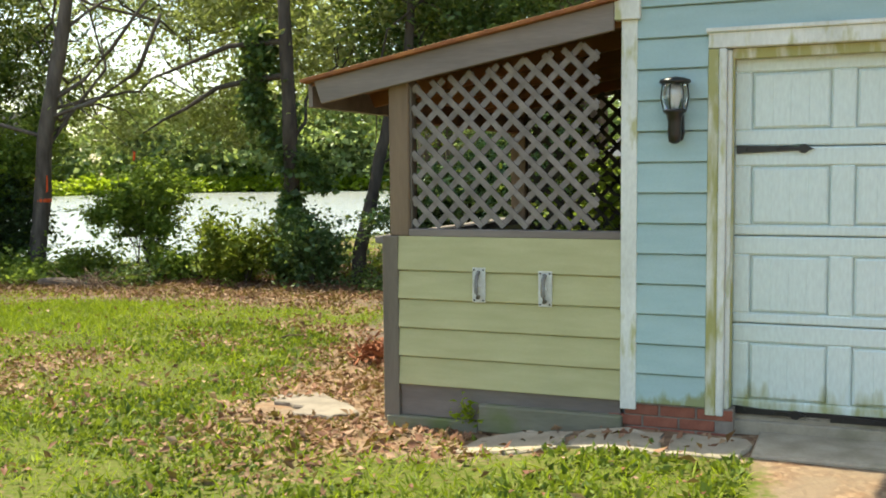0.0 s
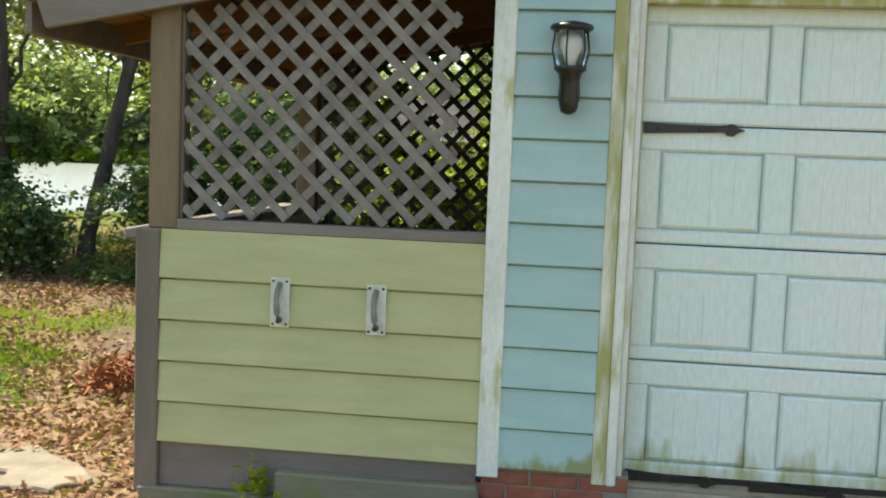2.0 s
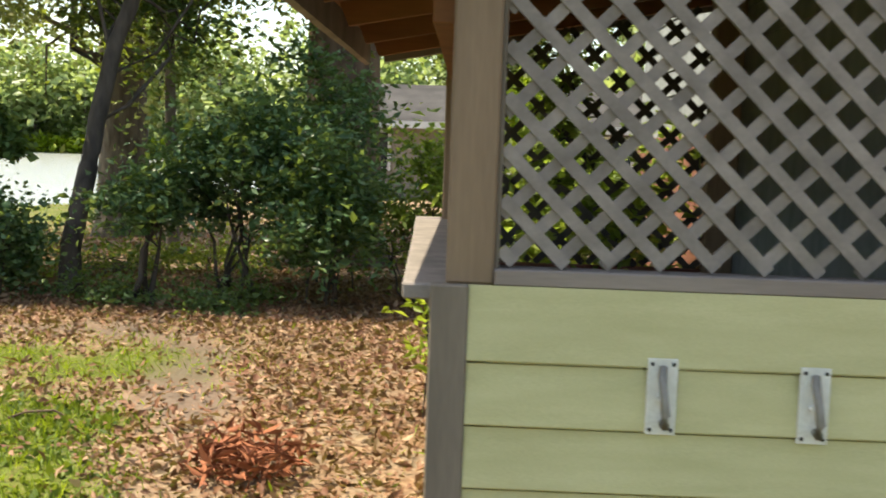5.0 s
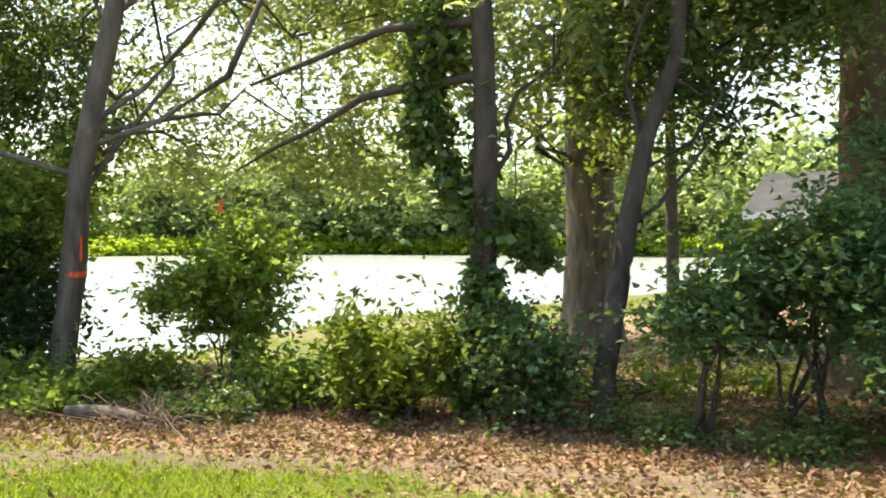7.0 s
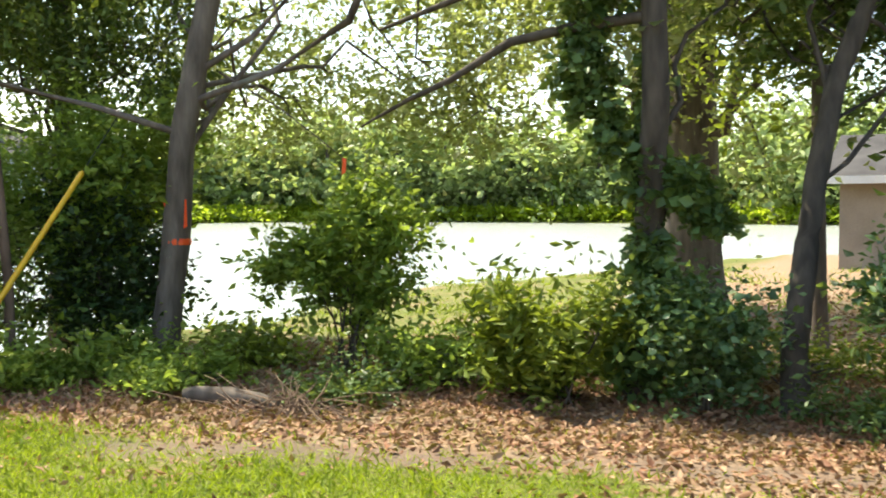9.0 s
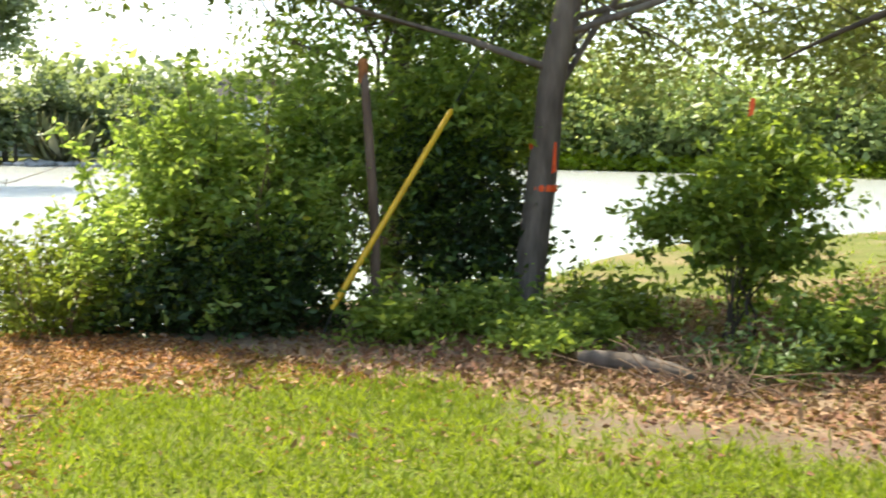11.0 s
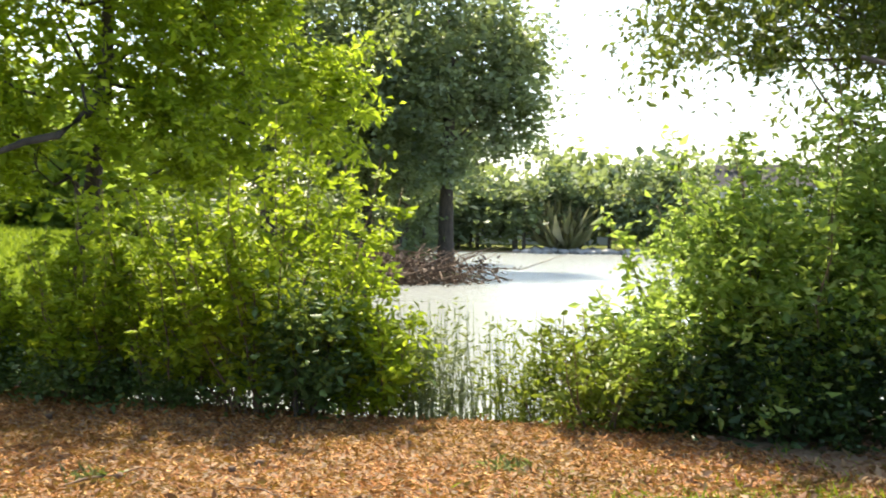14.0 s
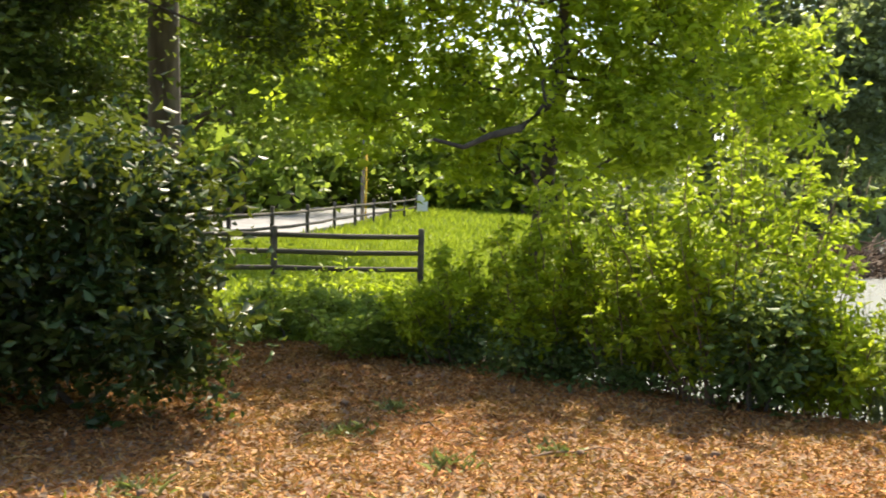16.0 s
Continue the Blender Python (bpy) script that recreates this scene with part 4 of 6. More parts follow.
# hedge row beyond the lawn, from the ribbon tree to the shed
ribbon_tree = tree("ribbon_tree", "slim leaning grey tree with orange survey ribbons", [(-9.72, 6.92, 0.0, 0.15), (-9.68, 7.1, 1.2, 0.135), (-9.58, 7.1, 2.3, 0.125), (-9.3, 7.3, 4.0, 0.11), (-9.0, 7.5, 6.5, 0.08)],
     [(-8.6, 9.6, 5.6, 2.6, 1.8, 1.7), (-11.2, 10.2, 5.0, 2.4, 1.8, 2.0), (-7.4, 8.4, 4.9, 1.2, 1.0, 0.8), (-12.0, 8.0, 5.4, 1.8, 1.4, 1.3), (-7.2, 10.2, 4.4, 1.5, 1.2, 0.9), (-10.6, 9.6, 3.0, 1.6, 1.0, 0.8), (-8.6, 10.6, 3.2, 1.6, 1.0, 0.7), (-11.6, 8.6, 3.6, 1.0, 0.9, 0.9), (-7.2, 9.4, 2.6, 1.1, 0.7, 0.45), (-8.2, 9.8, 2.8, 1.0, 0.7, 0.5), (-6.0, 9.6, 3.3, 1.0, 0.8, 0.6), (-11.1, 9.6, 2.7, 0.8, 0.6, 0.45), (-9.7, 9.6, 2.6, 0.7, 0.6, 0.4)], 27000, 0.088, L_OAK, M_BARK, 11, 290, 0.27,
     limbs=[[(-9.6, 7.05, 2.3, 0.034), (-10.1, 6.5, 2.52, 0.03), (-10.75, 5.9, 2.72, 0.026), (-11.2, 5.5, 2.92, 0.02)],
            [(-9.5, 7.15, 2.6, 0.034), (-8.6, 7.2, 2.85, 0.03), (-7.9, 7.4, 3.3, 0.04), (-7.5, 7.5, 4.2, 0.03)],
            [(-9.45, 7.2, 2.9, 0.034), (-8.9, 7.3, 3.2, 0.03), (-8.4, 7.4, 3.7, 0.035), (-7.9, 7.8, 4.6, 0.02)]], twigs=90)
for zz, yy, s in ((1.62, 0.0, 1), (1.25, 0.0, 0)):
    part("ribbon", lathe([(0.139 - 0.006 * zz, zz - 0.03), (0.142 - 0.006 * zz, zz), (0.139 - 0.006 * zz, zz + 0.03)], 12, 0.06, 0.19), M_RIBBON, ribbon_tree, "orange survey ribbon round the trunk")
part("ribbon_scrap", prism([(1.90, 1.88), (1.94, 1.90), (1.95, 2.02), (1.91, 2.03)], "y", 0.20, 0.206), M_RIBBON, ribbon_tree, "scrap of orange ribbon caught on a twig")
part("ribbon_twig", tubes([[(0.42, 0.4, 2.9, 0.012), (1.2, 0.3, 2.5, 0.008), (1.93, 0.21, 2.02, 0.004)]], 5), M_BARK, ribbon_tree)
part("ribbon_tail", prism([(0.19, 1.38), (0.23, 1.40), (0.225, 1.66), (0.205, 1.66)], "y", 0.12, 0.125), M_RIBBON, ribbon_tree, "hanging orange ribbon end")

# Dark bark carries the shade on this trunk.
ivy_tree = tree("ivy_tree", "slender tree wrapped in dark ivy at the hedge", [(-5.2, 7.55, 0.0, 0.14), (-5.1, 7.4, 1.2, 0.12), (-5.0, 7.2, 2.4, 0.11), (-5.05, 7.2, 3.8, 0.10), (-5.2, 7.3, 6.5, 0.07)],
     [(-5.6, 8.4, 5.6, 1.8, 1.4, 1.4), (-4.2, 8.2, 5.0, 1.3, 1.2, 1.0), (-6.6, 8.6, 4.4, 1.1, 0.9, 0.7), (-4.4, 8.2, 3.6, 0.8, 0.7, 0.5)], 7500, 0.10, L_OAK, M_BARK_DARK, 12, 150, 0.3, twigs=60,
     limbs=[[(-5.05, 7.2, 3.1, 0.05), (-5.7, 7.2, 3.05, 0.045), (-6.2, 7.1, 2.95, 0.04), (-6.7, 7.0, 2.65, 0.03), (-7.1, 7.0, 2.5, 0.02), (-7.6, 7.1, 2.3, 0.01)],
            [(-5.05, 7.2, 3.6, 0.05), (-5.9, 7.0, 3.55, 0.04), (-6.6, 6.9, 3.3, 0.03), (-7.3, 6.9, 3.1, 0.015)]])
rng = np.random.default_rng(77)
ivy = []
# a hanging mass by the upper trunk, a lump beside it lower down, a skirt at the foot, and sparse runners on the bark
for n, mx, my, mz, rx, ry, rz in ((1300, -0.30, -0.35, 3.5, 0.33, 0.28, 0.5), (1200, -0.42, -0.30, 2.75, 0.24, 0.22, 0.45), (700, 0.12, -0.22, 0.95, 0.28, 0.24, 0.42), (450, 0.08, -0.25, 1.9, 0.19, 0.18, 0.4), (420, -0.2, -0.30, 2.25, 0.13, 0.14, 0.26), (750, 0.42, -0.2, 1.75, 0.27, 0.22, 0.24),
                                  (420, 0.62, -0.2, 1.5, 0.2, 0.16, 0.14), (420, 0.12, -0.22, 1.25, 0.17, 0.16, 0.3), (1000, 0.05, -0.15, 0.4, 0.42, 0.34, 0.36), (650, 0.1, -0.2, 2.2, 0.13, 0.13, 1.4)):
    q = rng.normal(size=(n, 3))
    q /= np.linalg.norm(q, axis=1)[:, None]
    q *= (0.35 + 0.75 * rng.random(n))[:, None]
    wave = 1 + 0.25 * np.sin(q[:, 2] * 6 + mx * 9)
    ivy += [(mx + a * rx * w, my + b * ry * w, mz + c * rz) for (a, b, c), w in zip(q.tolist(), wave.tolist())]
part("ivy", leaves(np.array(ivy), 0.085, rng, 0.8, droop=0.6), L_IVY, ivy_tree, "dark green ivy over the trunk")

tree("leaning_tree", "thin dark tree leaning over the hedge", [(-3.92, 7.25, 0.0, 0.12), (-3.95, 7.35, 0.5, 0.10), (-3.9, 7.7, 1.3, 0.095), (-3.84, 7.85, 1.9, 0.09), (-3.72, 8.0, 2.6, 0.085), (-3.48, 8.1, 3.3, 0.075), (-3.4, 8.2, 5.0, 0.05)],
     [(-3.2, 8.8, 4.3, 1.4, 1.1, 0.9), (-2.6, 8.9, 3.9, 0.8, 0.7, 0.5), (-4.0, 8.9, 3.5, 0.8, 0.7, 0.6), (-3.0, 8.5, 5.6, 1.8, 1.4, 1.2), (-1.8, 9.2, 4.6, 1.2, 1.0, 0.8), (-3.7, 9.0, 3.5, 0.6, 0.5, 0.35), (-3.2, 9.0, 3.05, 0.5, 0.4, 0.3), (-3.45, 9.0, 2.5, 0.45, 0.4, 0.22), (-4.1, 9.0, 3.0, 0.4, 0.4, 0.3), (-2.8, 9.0, 3.4, 0.5, 0.4, 0.3), (-2.95, 9.0, 2.65, 0.4, 0.4, 0.2), (-4.8, 9.0, 3.5, 0.5, 0.4, 0.3)], 15000, 0.095, L_IVY, M_BARK_DARK, 13, 300, 0.22, twigs=90)
tree("broad_oak", "broad pale trunked oak by the pond", [(-6.4, 16.2, 0.0, 0.50), (-6.4, 16.2, 2.0, 0.43), (-6.5, 16.2, 4.5, 0.40), (-6.7, 16.3, 8.0, 0.3)],
     [(-8.5, 16.5, 8.5, 3.2, 3.0, 2.2), (-4.0, 16.5, 8.0, 3.0, 2.6, 2.2), (-6.5, 15.0, 6.0, 2.2, 1.6, 1.2), (-5.0, 14.4, 4.7, 1.5, 1.2, 0.7), (-7.6, 14.2, 5.0, 1.8, 1.2, 0.8), (-3.4, 13.8, 4.9, 1.4, 1.2, 0.8), (-10.5, 16.0, 6.0, 2.0, 1.8, 1.4), (-3.0, 15.0, 5.6, 1.6, 1.6, 1.3), (-8.6, 14.8, 4.2, 1.2, 1.1, 0.7), (-6.5, 14.9, 4.2, 0.9, 0.7, 0.6), (-5.7, 14.8, 4.7, 0.8, 0.7, 0.5), (-7.0, 15.0, 3.2, 0.6, 0.5, 0.45), (-5.4, 15.0, 2.8, 0.6, 0.5, 0.4), (-7.4, 15.0, 2.3, 0.5, 0.5, 0.35), (-5.1, 15.0, 2.2, 0.5, 0.5, 0.3)], 24000, 0.13, L_OAK, M_BARK, 14, 320, 0.5, twigs=90)
tree("big_oak", "massive brown oak trunk behind the hedge", [(-1.7, 11.2, 0.0, 0.62), (-1.7, 11.2, 1.8, 0.52), (-1.7, 11.2, 4.0, 0.48), (-1.5, 11.3, 8.0, 0.36)],
     [(-3.2, 11.0, 8.0, 2.8, 2.4, 2.0), (0.6, 11.0, 8.0, 3.0, 2.4, 2.0), (-3.6, 10.4, 5.6, 1.6, 1.4, 1.1), (0.2, 11.0, 3.5, 1.4, 1.0, 0.7), (1.2, 11.0, 4.2, 1.2, 1.0, 0.7), (1.6, 10.4, 5.6, 2.2, 1.6, 1.4), (3.0, 9.5, 6.5, 2.6, 2.0, 1.6)], 10500, 0.13, L_OAK, M_BARK_RED, 15, 190, 0.4, twigs=80)
tree("slim_tree", "slim straight tree near the pond bank", [(-4.05, 11.3, 0.0, 0.09), (-4.1, 11.3, 2.0, 0.075), (-4.2, 11.4, 6.0, 0.05)], [(-4.2, 11.6, 5.2, 1.4, 1.2, 1.3), (-4.6, 11.6, 3.4, 0.9, 0.8, 0.8)], 3500, 0.11, L_YELLOW, M_BARK, 16, 80, 0.3, twigs=30)

shrub("shrub", "dark green camellia shrub over bare stems by the lawn edge", -8.0, 7.55, 0.84, 1.85, 5000, 0.085, L_GREEN, 21, 0.3, 9, 0.016, clusters=110, sigma=0.10)
shrub("shrub", "yellow green leafy shrub at the hedge foot", -5.75, 6.95, 0.72, 1.0, 2300, 0.10, L_YELLOW, 22, 0.05, 7, clusters=80, sigma=0.10, aspect=0.38)
shrub("shrub", "low dull green shrub beside the yellow one", -6.85, 7.3, 0.6, 0.5, 1100, 0.08, L_GREEN, 23, 0.02, 6, clusters=60)
shrub("shrub", "blue green ivy shrub round the tree feet", -4.55, 7.05, 0.52, 1.1, 2400, 0.065, L_HOLLY, 24, 0.02, 6, clusters=80, aspect=0.7)
shrub("shrub", "small round headed shrub on a bare stem", -2.95, 6.85, 0.62, 1.42, 1700, 0.08, L_HOLLY, 25, 0.72, 3, 0.04, clusters=60, sigma=0.10)
shrub("shrub", "tall dark holly shrub in the hedge", -2.3, 7.5, 0.85, 2.15, 3200, 0.085, L_HOLLY, 26, 0.65, 7, 0.025, clusters=110, sigma=0.11)
shrub("shrub", "bushy green shrub beside the lean-to", -1.35, 7.25, 0.80, 1.95, 2700, 0.08, L_HOLLY, 27, 0.35, 7, clusters=110, sigma=0.11)
shrub("shrub", "loose green shrub behind the lean-to", -0.45, 7.6, 0.75, 1.85, 2400, 0.08, L_GREEN, 28, 0.15, 7, clusters=90, sigma=0.12)
shrub("shrub", "green shrub behind the shed", 0.7, 6.6, 0.8, 1.9, 2600, 0.08, L_YELLOW, 29, 0.1, 6, clusters=80)
shrub("shrub", "dark shrub at the hedge back", -1.5, 8.6, 0.95, 2.75, 3200, 0.09, L_HOLLY, 30, 0.3, 7, clusters=100, sigma=0.13)
shrub("vine", "bright vine sprigs at the shed corner", -0.12, 3.06, 0.16, 0.95, 130, 0.08, L_FLOWER, 31, 0.35, 3, 0.005, clusters=22, sigma=0.06, category="vine", aspect=0.35)
shrub("vine", "green vine climbing the back lattice", 0.75, 3.15, 0.6, 2.0, 1600, 0.075, L_GREEN, 32, 0.6, 4, 0.008, clusters=60, category="vine")

shrub("shrub", "bright yellow green clipped shrub before the tan house", 1.15, 12.0, 1.0, 2.9, 3200, 0.09, L_LIME, 33, 0.1, 6, clusters=130, sigma=0.12)
tree("backyard_tree", "dark olive tree standing behind the tan house", [(1.0, 39.0, 0.0, 0.4), (1.0, 39.0, 4.0, 0.32), (1.0, 39.0, 9.0, 0.2)],
     [(-0.5, 38.5, 6.6, 2.2, 2.0, 1.8), (1.8, 38.5, 5.2, 2.2, 2.0, 1.6), (0.4, 39.0, 9.2, 2.6, 2.4, 2.0), (3.4, 39.0, 7.4, 2.4, 2.2, 2.0)], 9000, 0.26, L_SHADE, M_BARK_DARK, 116, 200, 0.5, twigs=40)

# thicket on the bank
shrub("shrub", "tall light green thicket on the bank", -12.15, 5.15, 1.15, 2.15, 5200, 0.075, L_FRESH, 41, 0.1, 9, clusters=170, sigma=0.12)
shrub("shrub", "tall green thicket behind the yellow guard", -11.35, 6.5, 1.2, 2.5, 5600, 0.075, L_FRESH, 42, 0.1, 9, clusters=180, sigma=0.12)
# Dark leaves here hold the shade inside the thicket.
shrub("shrub", "thicket beside the ribbon tree, darkened for inner shade", -10.45, 7.0, 0.85, 2.1, 5000, 0.08, L_DARK, 43, 0.1, 8, clusters=130, sigma=0.11)
sapling("sapling_clump", "bright shoots rising from the thicket", -11.95, 5.55, 1.2, 2.9, 34, 200, 0.08, L_FRESH, 44, low=0.5)
sapling("sapling_clump", "spiky yellow green bush at the water edge", -12.7, 4.2, 0.75, 1.1, 30, 170, 0.07, L_YELLOW, 45, group="saplings along the bank", low=0.1)
# Near-black shrubs added where only shade lies under the thicket.
shrub("shrub", "foot of the thicket, shade put into near-black leaves", -11.6, 5.35, 0.9, 1.0, 2600, 0.07, L_DARK, 46, 0.0, 7, clusters=70)
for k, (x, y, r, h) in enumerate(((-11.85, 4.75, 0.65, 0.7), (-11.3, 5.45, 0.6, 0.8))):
    shrub("shrub", "growth added at the thicket foot as its dark shade", x, y, r, h, 1900, 0.075, L_DARK, 140 + k, 0.02, 7, clusters=90, group="dark growth under the thicket")
shrub("shrub", "green bush low on the bank", -12.5, 4.75, 0.8, 1.15, 2560, 0.075, L_FRESH, 52, 0.05, 7, clusters=90, sigma=0.11)
shrub("shrub", "green growth above the thicket", -10.9, 7.4, 1.0, 3.0, 4200, 0.085, L_GREEN, 53, 1.2, 6, clusters=120, sigma=0.14)
shrub("shrub", "leafy filling of the thicket", -11.7, 5.9, 1.0, 2.0, 3360, 0.075, L_FRESH, 54, 0.2, 7, clusters=120, sigma=0.12)
tree("bank_tree", "tree hanging over the bank thicket, leaves darkened for shade", [(-12.3, 8.2, 0.0, 0.14), (-12.2, 8.2, 2.0, 0.12), (-12.0, 8.1, 6.0, 0.06)], [(-11.9, 7.2, 3.4, 0.9, 0.8, 0.6), (-12.6, 7.4, 4.2, 1.2, 1.0, 0.8), (-12.7, 5.7, 3.75, 0.9, 0.8, 0.4), (-12.2, 6.3, 3.5, 0.8, 0.7, 0.4), (-12.4, 6.6, 4.6, 1.2, 1.1, 0.6), (-11.9, 8.0, 4.0, 1.5, 1.2, 1.3), (-11.0, 8.0, 3.2, 1.1, 0.9, 0.9), (-12.8, 7.6, 3.3, 1.0, 0.9, 0.9), (-11.8, 7.8, 5.6, 1.6, 1.3, 1.2), (-12.5, 5.4, 3.75, 0.9, 0.7, 0.5), (-12.0, 6.2, 4.3, 1.0, 0.9, 0.6), (-14.2, 6.0, 3.75, 0.35, 0.35, 0.22), (-13.4, 6.0, 3.5, 0.5, 0.4, 0.22), (-12.9, 6.0, 3.3, 0.4, 0.35, 0.2), (-13.9, 6.0, 3.4, 0.25, 0.25, 0.2), (-12.4, 6.0, 3.3, 0.4, 0.35, 0.25)], 19000, 0.085, L_SHADE, M_BARK, 47, 260, 0.22, twigs=50, droop=0.8)
shrub("ground_vine", "low vines round the tree foot", -9.6, 6.55, 0.8, 0.34, 1500, 0.07, L_GREEN, 48, 0.0, 5, clusters=60, category="vine")
shrub("ground_vine", "low leafy vines under the guard", -10.25, 5.85, 0.7, 0.32, 1100, 0.07, L_GREEN, 49, 0.0, 5, clusters=50, category="vine")
shrub("ground_vine", "low weeds by the log", -9.0, 6.3, 0.7, 0.28, 900, 0.07, L_GREEN, 50, 0.0, 5, clusters=45, category="vine")
shrub("ground_vine", "trailing yellow green weeds", -9.1, 7.5, 0.6, 0.3, 800, 0.09, L_YELLOW, 51, 0.0, 5, clusters=45, category="vine")
for k, (x, y, r, h) in enumerate(((-7.4, 6.3, 0.5, 0.22), (-3.4, 6.8, 0.6, 0.14), (-2.2, 6.9, 0.6, 0.14), (-4.1, 8.9, 1.1, 0.3), (-3.0, 9.6, 1.0, 0.3), (-6.3, 8.6, 1.2, 0.4))):
    shrub("ground_vine", "low weeds under the hedge", x, y, r, h, 800, 0.06, L_IVY if k < 3 else L_YELLOW, 60 + k, 0.0, 4, clusters=45, category="vine", group="weeds under the hedge")

# saplings along the water
for k, (x, y, r, h, n, mat, lab) in enumerate((
        (-16.4, -1.0, 0.7, 0.62, 12, L_GREEN, "low green sapling clump on the bank"), (-16.0, -0.25, 0.7, 1.15, 14, L_LIME, "lime green sapling clump on the bank"),
        (-15.45, 0.55, 0.75, 1.6, 20, L_LIME, "lime green sapling clump on the bank"), (-14.85, 1.25, 0.75, 1.95, 22, L_LIME, "tall lime sapling clump on the bank"),
        (-14.25, 1.95, 0.95, 2.35, 40, L_LIME, "full lime green sapling clump by the water"), (-13.75, 2.55, 0.5, 1.35, 12, L_LIME, "small lime sapling clump at the water"))):
    sapling("sapling_clump", lab, x, y, r, h * 1.06, n + 8, 230, 0.08, mat, 80 + k, group="saplings along the bank")
shrub("shrub", "dark dense bush under the lime saplings", -13.7, 1.95, 0.62, 1.0, 2600, 0.075, L_IVY, 90, 0.05, 7, clusters=70)
# Low dark shrubs added where shade falls below the saplings.
for k, (x, y, r, h) in enumerate(((-15.9, -0.15, 0.6, 0.35), (-15.35, 0.5, 0.7, 0.5), (-14.85, 1.1, 0.7, 0.65), (-14.3, 1.7, 0.75, 0.75))):
    shrub("undergrowth", "low growth at the sapling feet, added as shade", x, y, r, h, 1500, 0.06, L_IVY, 190 + k, 0.0, 5, clusters=60, group="undergrowth along the bank")
shrub("shrub", "small green bush by the saplings", -17.6, -2.2, 0.8, 0.55, 1800, 0.08, L_GREEN, 91, 0.05, 6, clusters=60)
shrub("shrub", "low green weeds before the fence", -19.6, -1.6, 1.2, 0.48, 2200, 0.08, L_LIME, 92, 0.0, 6, clusters=70)
shrub("holly_bush", "large dark glossy holly bush on pine straw", -13.5, -4.05, 1.85, 2.05, 26000, 0.085, L_DARK, 93, 0.05, 12, 0.03, clusters=420, sigma=0.13, category="bush")
# Leaf colour darkened for the heavy shade behind the holly.
shrub("shrub", "undergrowth behind the holly, darkened for shade", -15.5, -6.6, 1.8, 3.4, 9500, 0.11, L_DARK, 94, 0.1, 8, clusters=150, sigma=0.2)


def reeds(name, label, x, y, r, h, n, seed, mat=L_REED):
    rng = np.random.default_rng(seed)
    t = thing(name, label, "reeds", x, y, gz(x, y))
    paths, pts = [], []
    for k in range(n):
        a, q = rng.random() * 6.28, r * math.sqrt(rng.random())
        fx, fy = q * math.cos(a), q * math.sin(a)
        hh = h * (0.55 + 0.5 * rng.random())
        dx, dy = rng.normal(size=2) * 0.10
        paths.append([(fx, fy, -0.1, 0.006), (fx + dx * 0.4, fy + dy * 0.4, hh * 0.55, 0.005), (fx + dx, fy + dy, hh, 0.002)])
        for j in range(12):
            f = 0.3 + 0.7 * rng.random()
            pts.append((fx + dx * f + rng.normal() * 0.04, fy + dy * f + rng.normal() * 0.04, hh * f))
    part("stalk_growth", tubes(paths, 4), mat, t)["kind"] = "stuff"
    part("foliage", leaves(np.array(pts), 0.065, rng, 0.3), mat, t)


reeds("reed_clump", "wispy grey green reeds standing at the water edge", -13.75, 3.15, 0.46, 1.55, 150, 101)
reeds("reed_clump", "thin wispy reeds at the water edge", -13.2, 3.75, 0.34, 1.3, 80, 102, L_YELLOW)
reeds("reed_clump", "pale reeds behind the saplings", -15.4, 1.75, 0.6, 0.9, 70, 103)

# lime maple over the saplings, pine by the holly
tree("lime_maple", "bright lime green maple with a crooked dark limb", [(-19.6, 1.0, 0.0, 0.13), (-19.6, 1.0, 1.2, 0.115), (-19.5, 1.1, 2.0, 0.105), (-19.4, 1.25, 3.4, 0.09), (-19.4, 1.3, 5.5, 0.07)],
     [(-19.3, 1.2, 4.0, 1.8, 2.2, 1.0), (-18.8, 2.9, 3.6, 1.2, 1.5, 0.9), (-19.4, -1.6, 4.2, 1.5, 1.9, 1.0), (-19.2, 0.4, 5.6, 2.2, 3.0, 1.3), (-18.4, 1.0, 2.9, 1.0, 1.4, 0.5), (-19.0, 2.2, 5.2, 1.6, 1.7, 1.2), (-19.0, -1.0, 3.1, 0.9, 1.0, 0.5), (-18.2, 3.4, 3.0, 0.8, 1.0, 0.6), (-18.6, 0.2, 6.6, 2.2, 3.4, 1.0), (-18.2, -0.8, 2.7, 0.7, 1.2, 0.5), (-18.0, 1.8, 2.6, 0.7, 1.2, 0.4), (-18.6, 0.1, 2.1, 0.5, 0.7, 0.35), (-18.6, 1.1, 1.7, 0.5, 0.7, 0.4), (-18.6, 2.2, 2.4, 0.6, 0.7, 0.4), (-18.6, 3.0, 2.2, 0.5, 0.6, 0.35), (-18.4, 3.8, 3.3, 0.6, 0.6, 0.5)], 30000, 0.125, L_LIME, M_BARK_DARK, 111, 480, 0.19,
     limbs=[[(-19.4, 1.3, 3.7, 0.08), (-18.5, 1.1, 3.3, 0.065), (-17.6, 0.78, 2.8, 0.055), (-17.4, 0.45, 2.52, 0.048), (-17.35, 0.1, 2.42, 0.04), (-17.35, -0.2, 2.28, 0.03), (-17.3, -0.55, 2.36, 0.02)]], twigs=160)
tree("pine_tree", "tall straight grey pine trunk behind the holly", [(-20.4, -4.25, 0.0, 0.26), (-20.4, -4.25, 2.5, 0.23), (-20.3, -4.3, 7.0, 0.2), (-20.2, -4.4, 11.0, 0.12)],
     [(-20.0, -4.6, 10.0, 2.4, 2.4, 1.6)], 4000, 0.16, L_GREEN, M_BARK, 112, 80, 0.5, twigs=20)
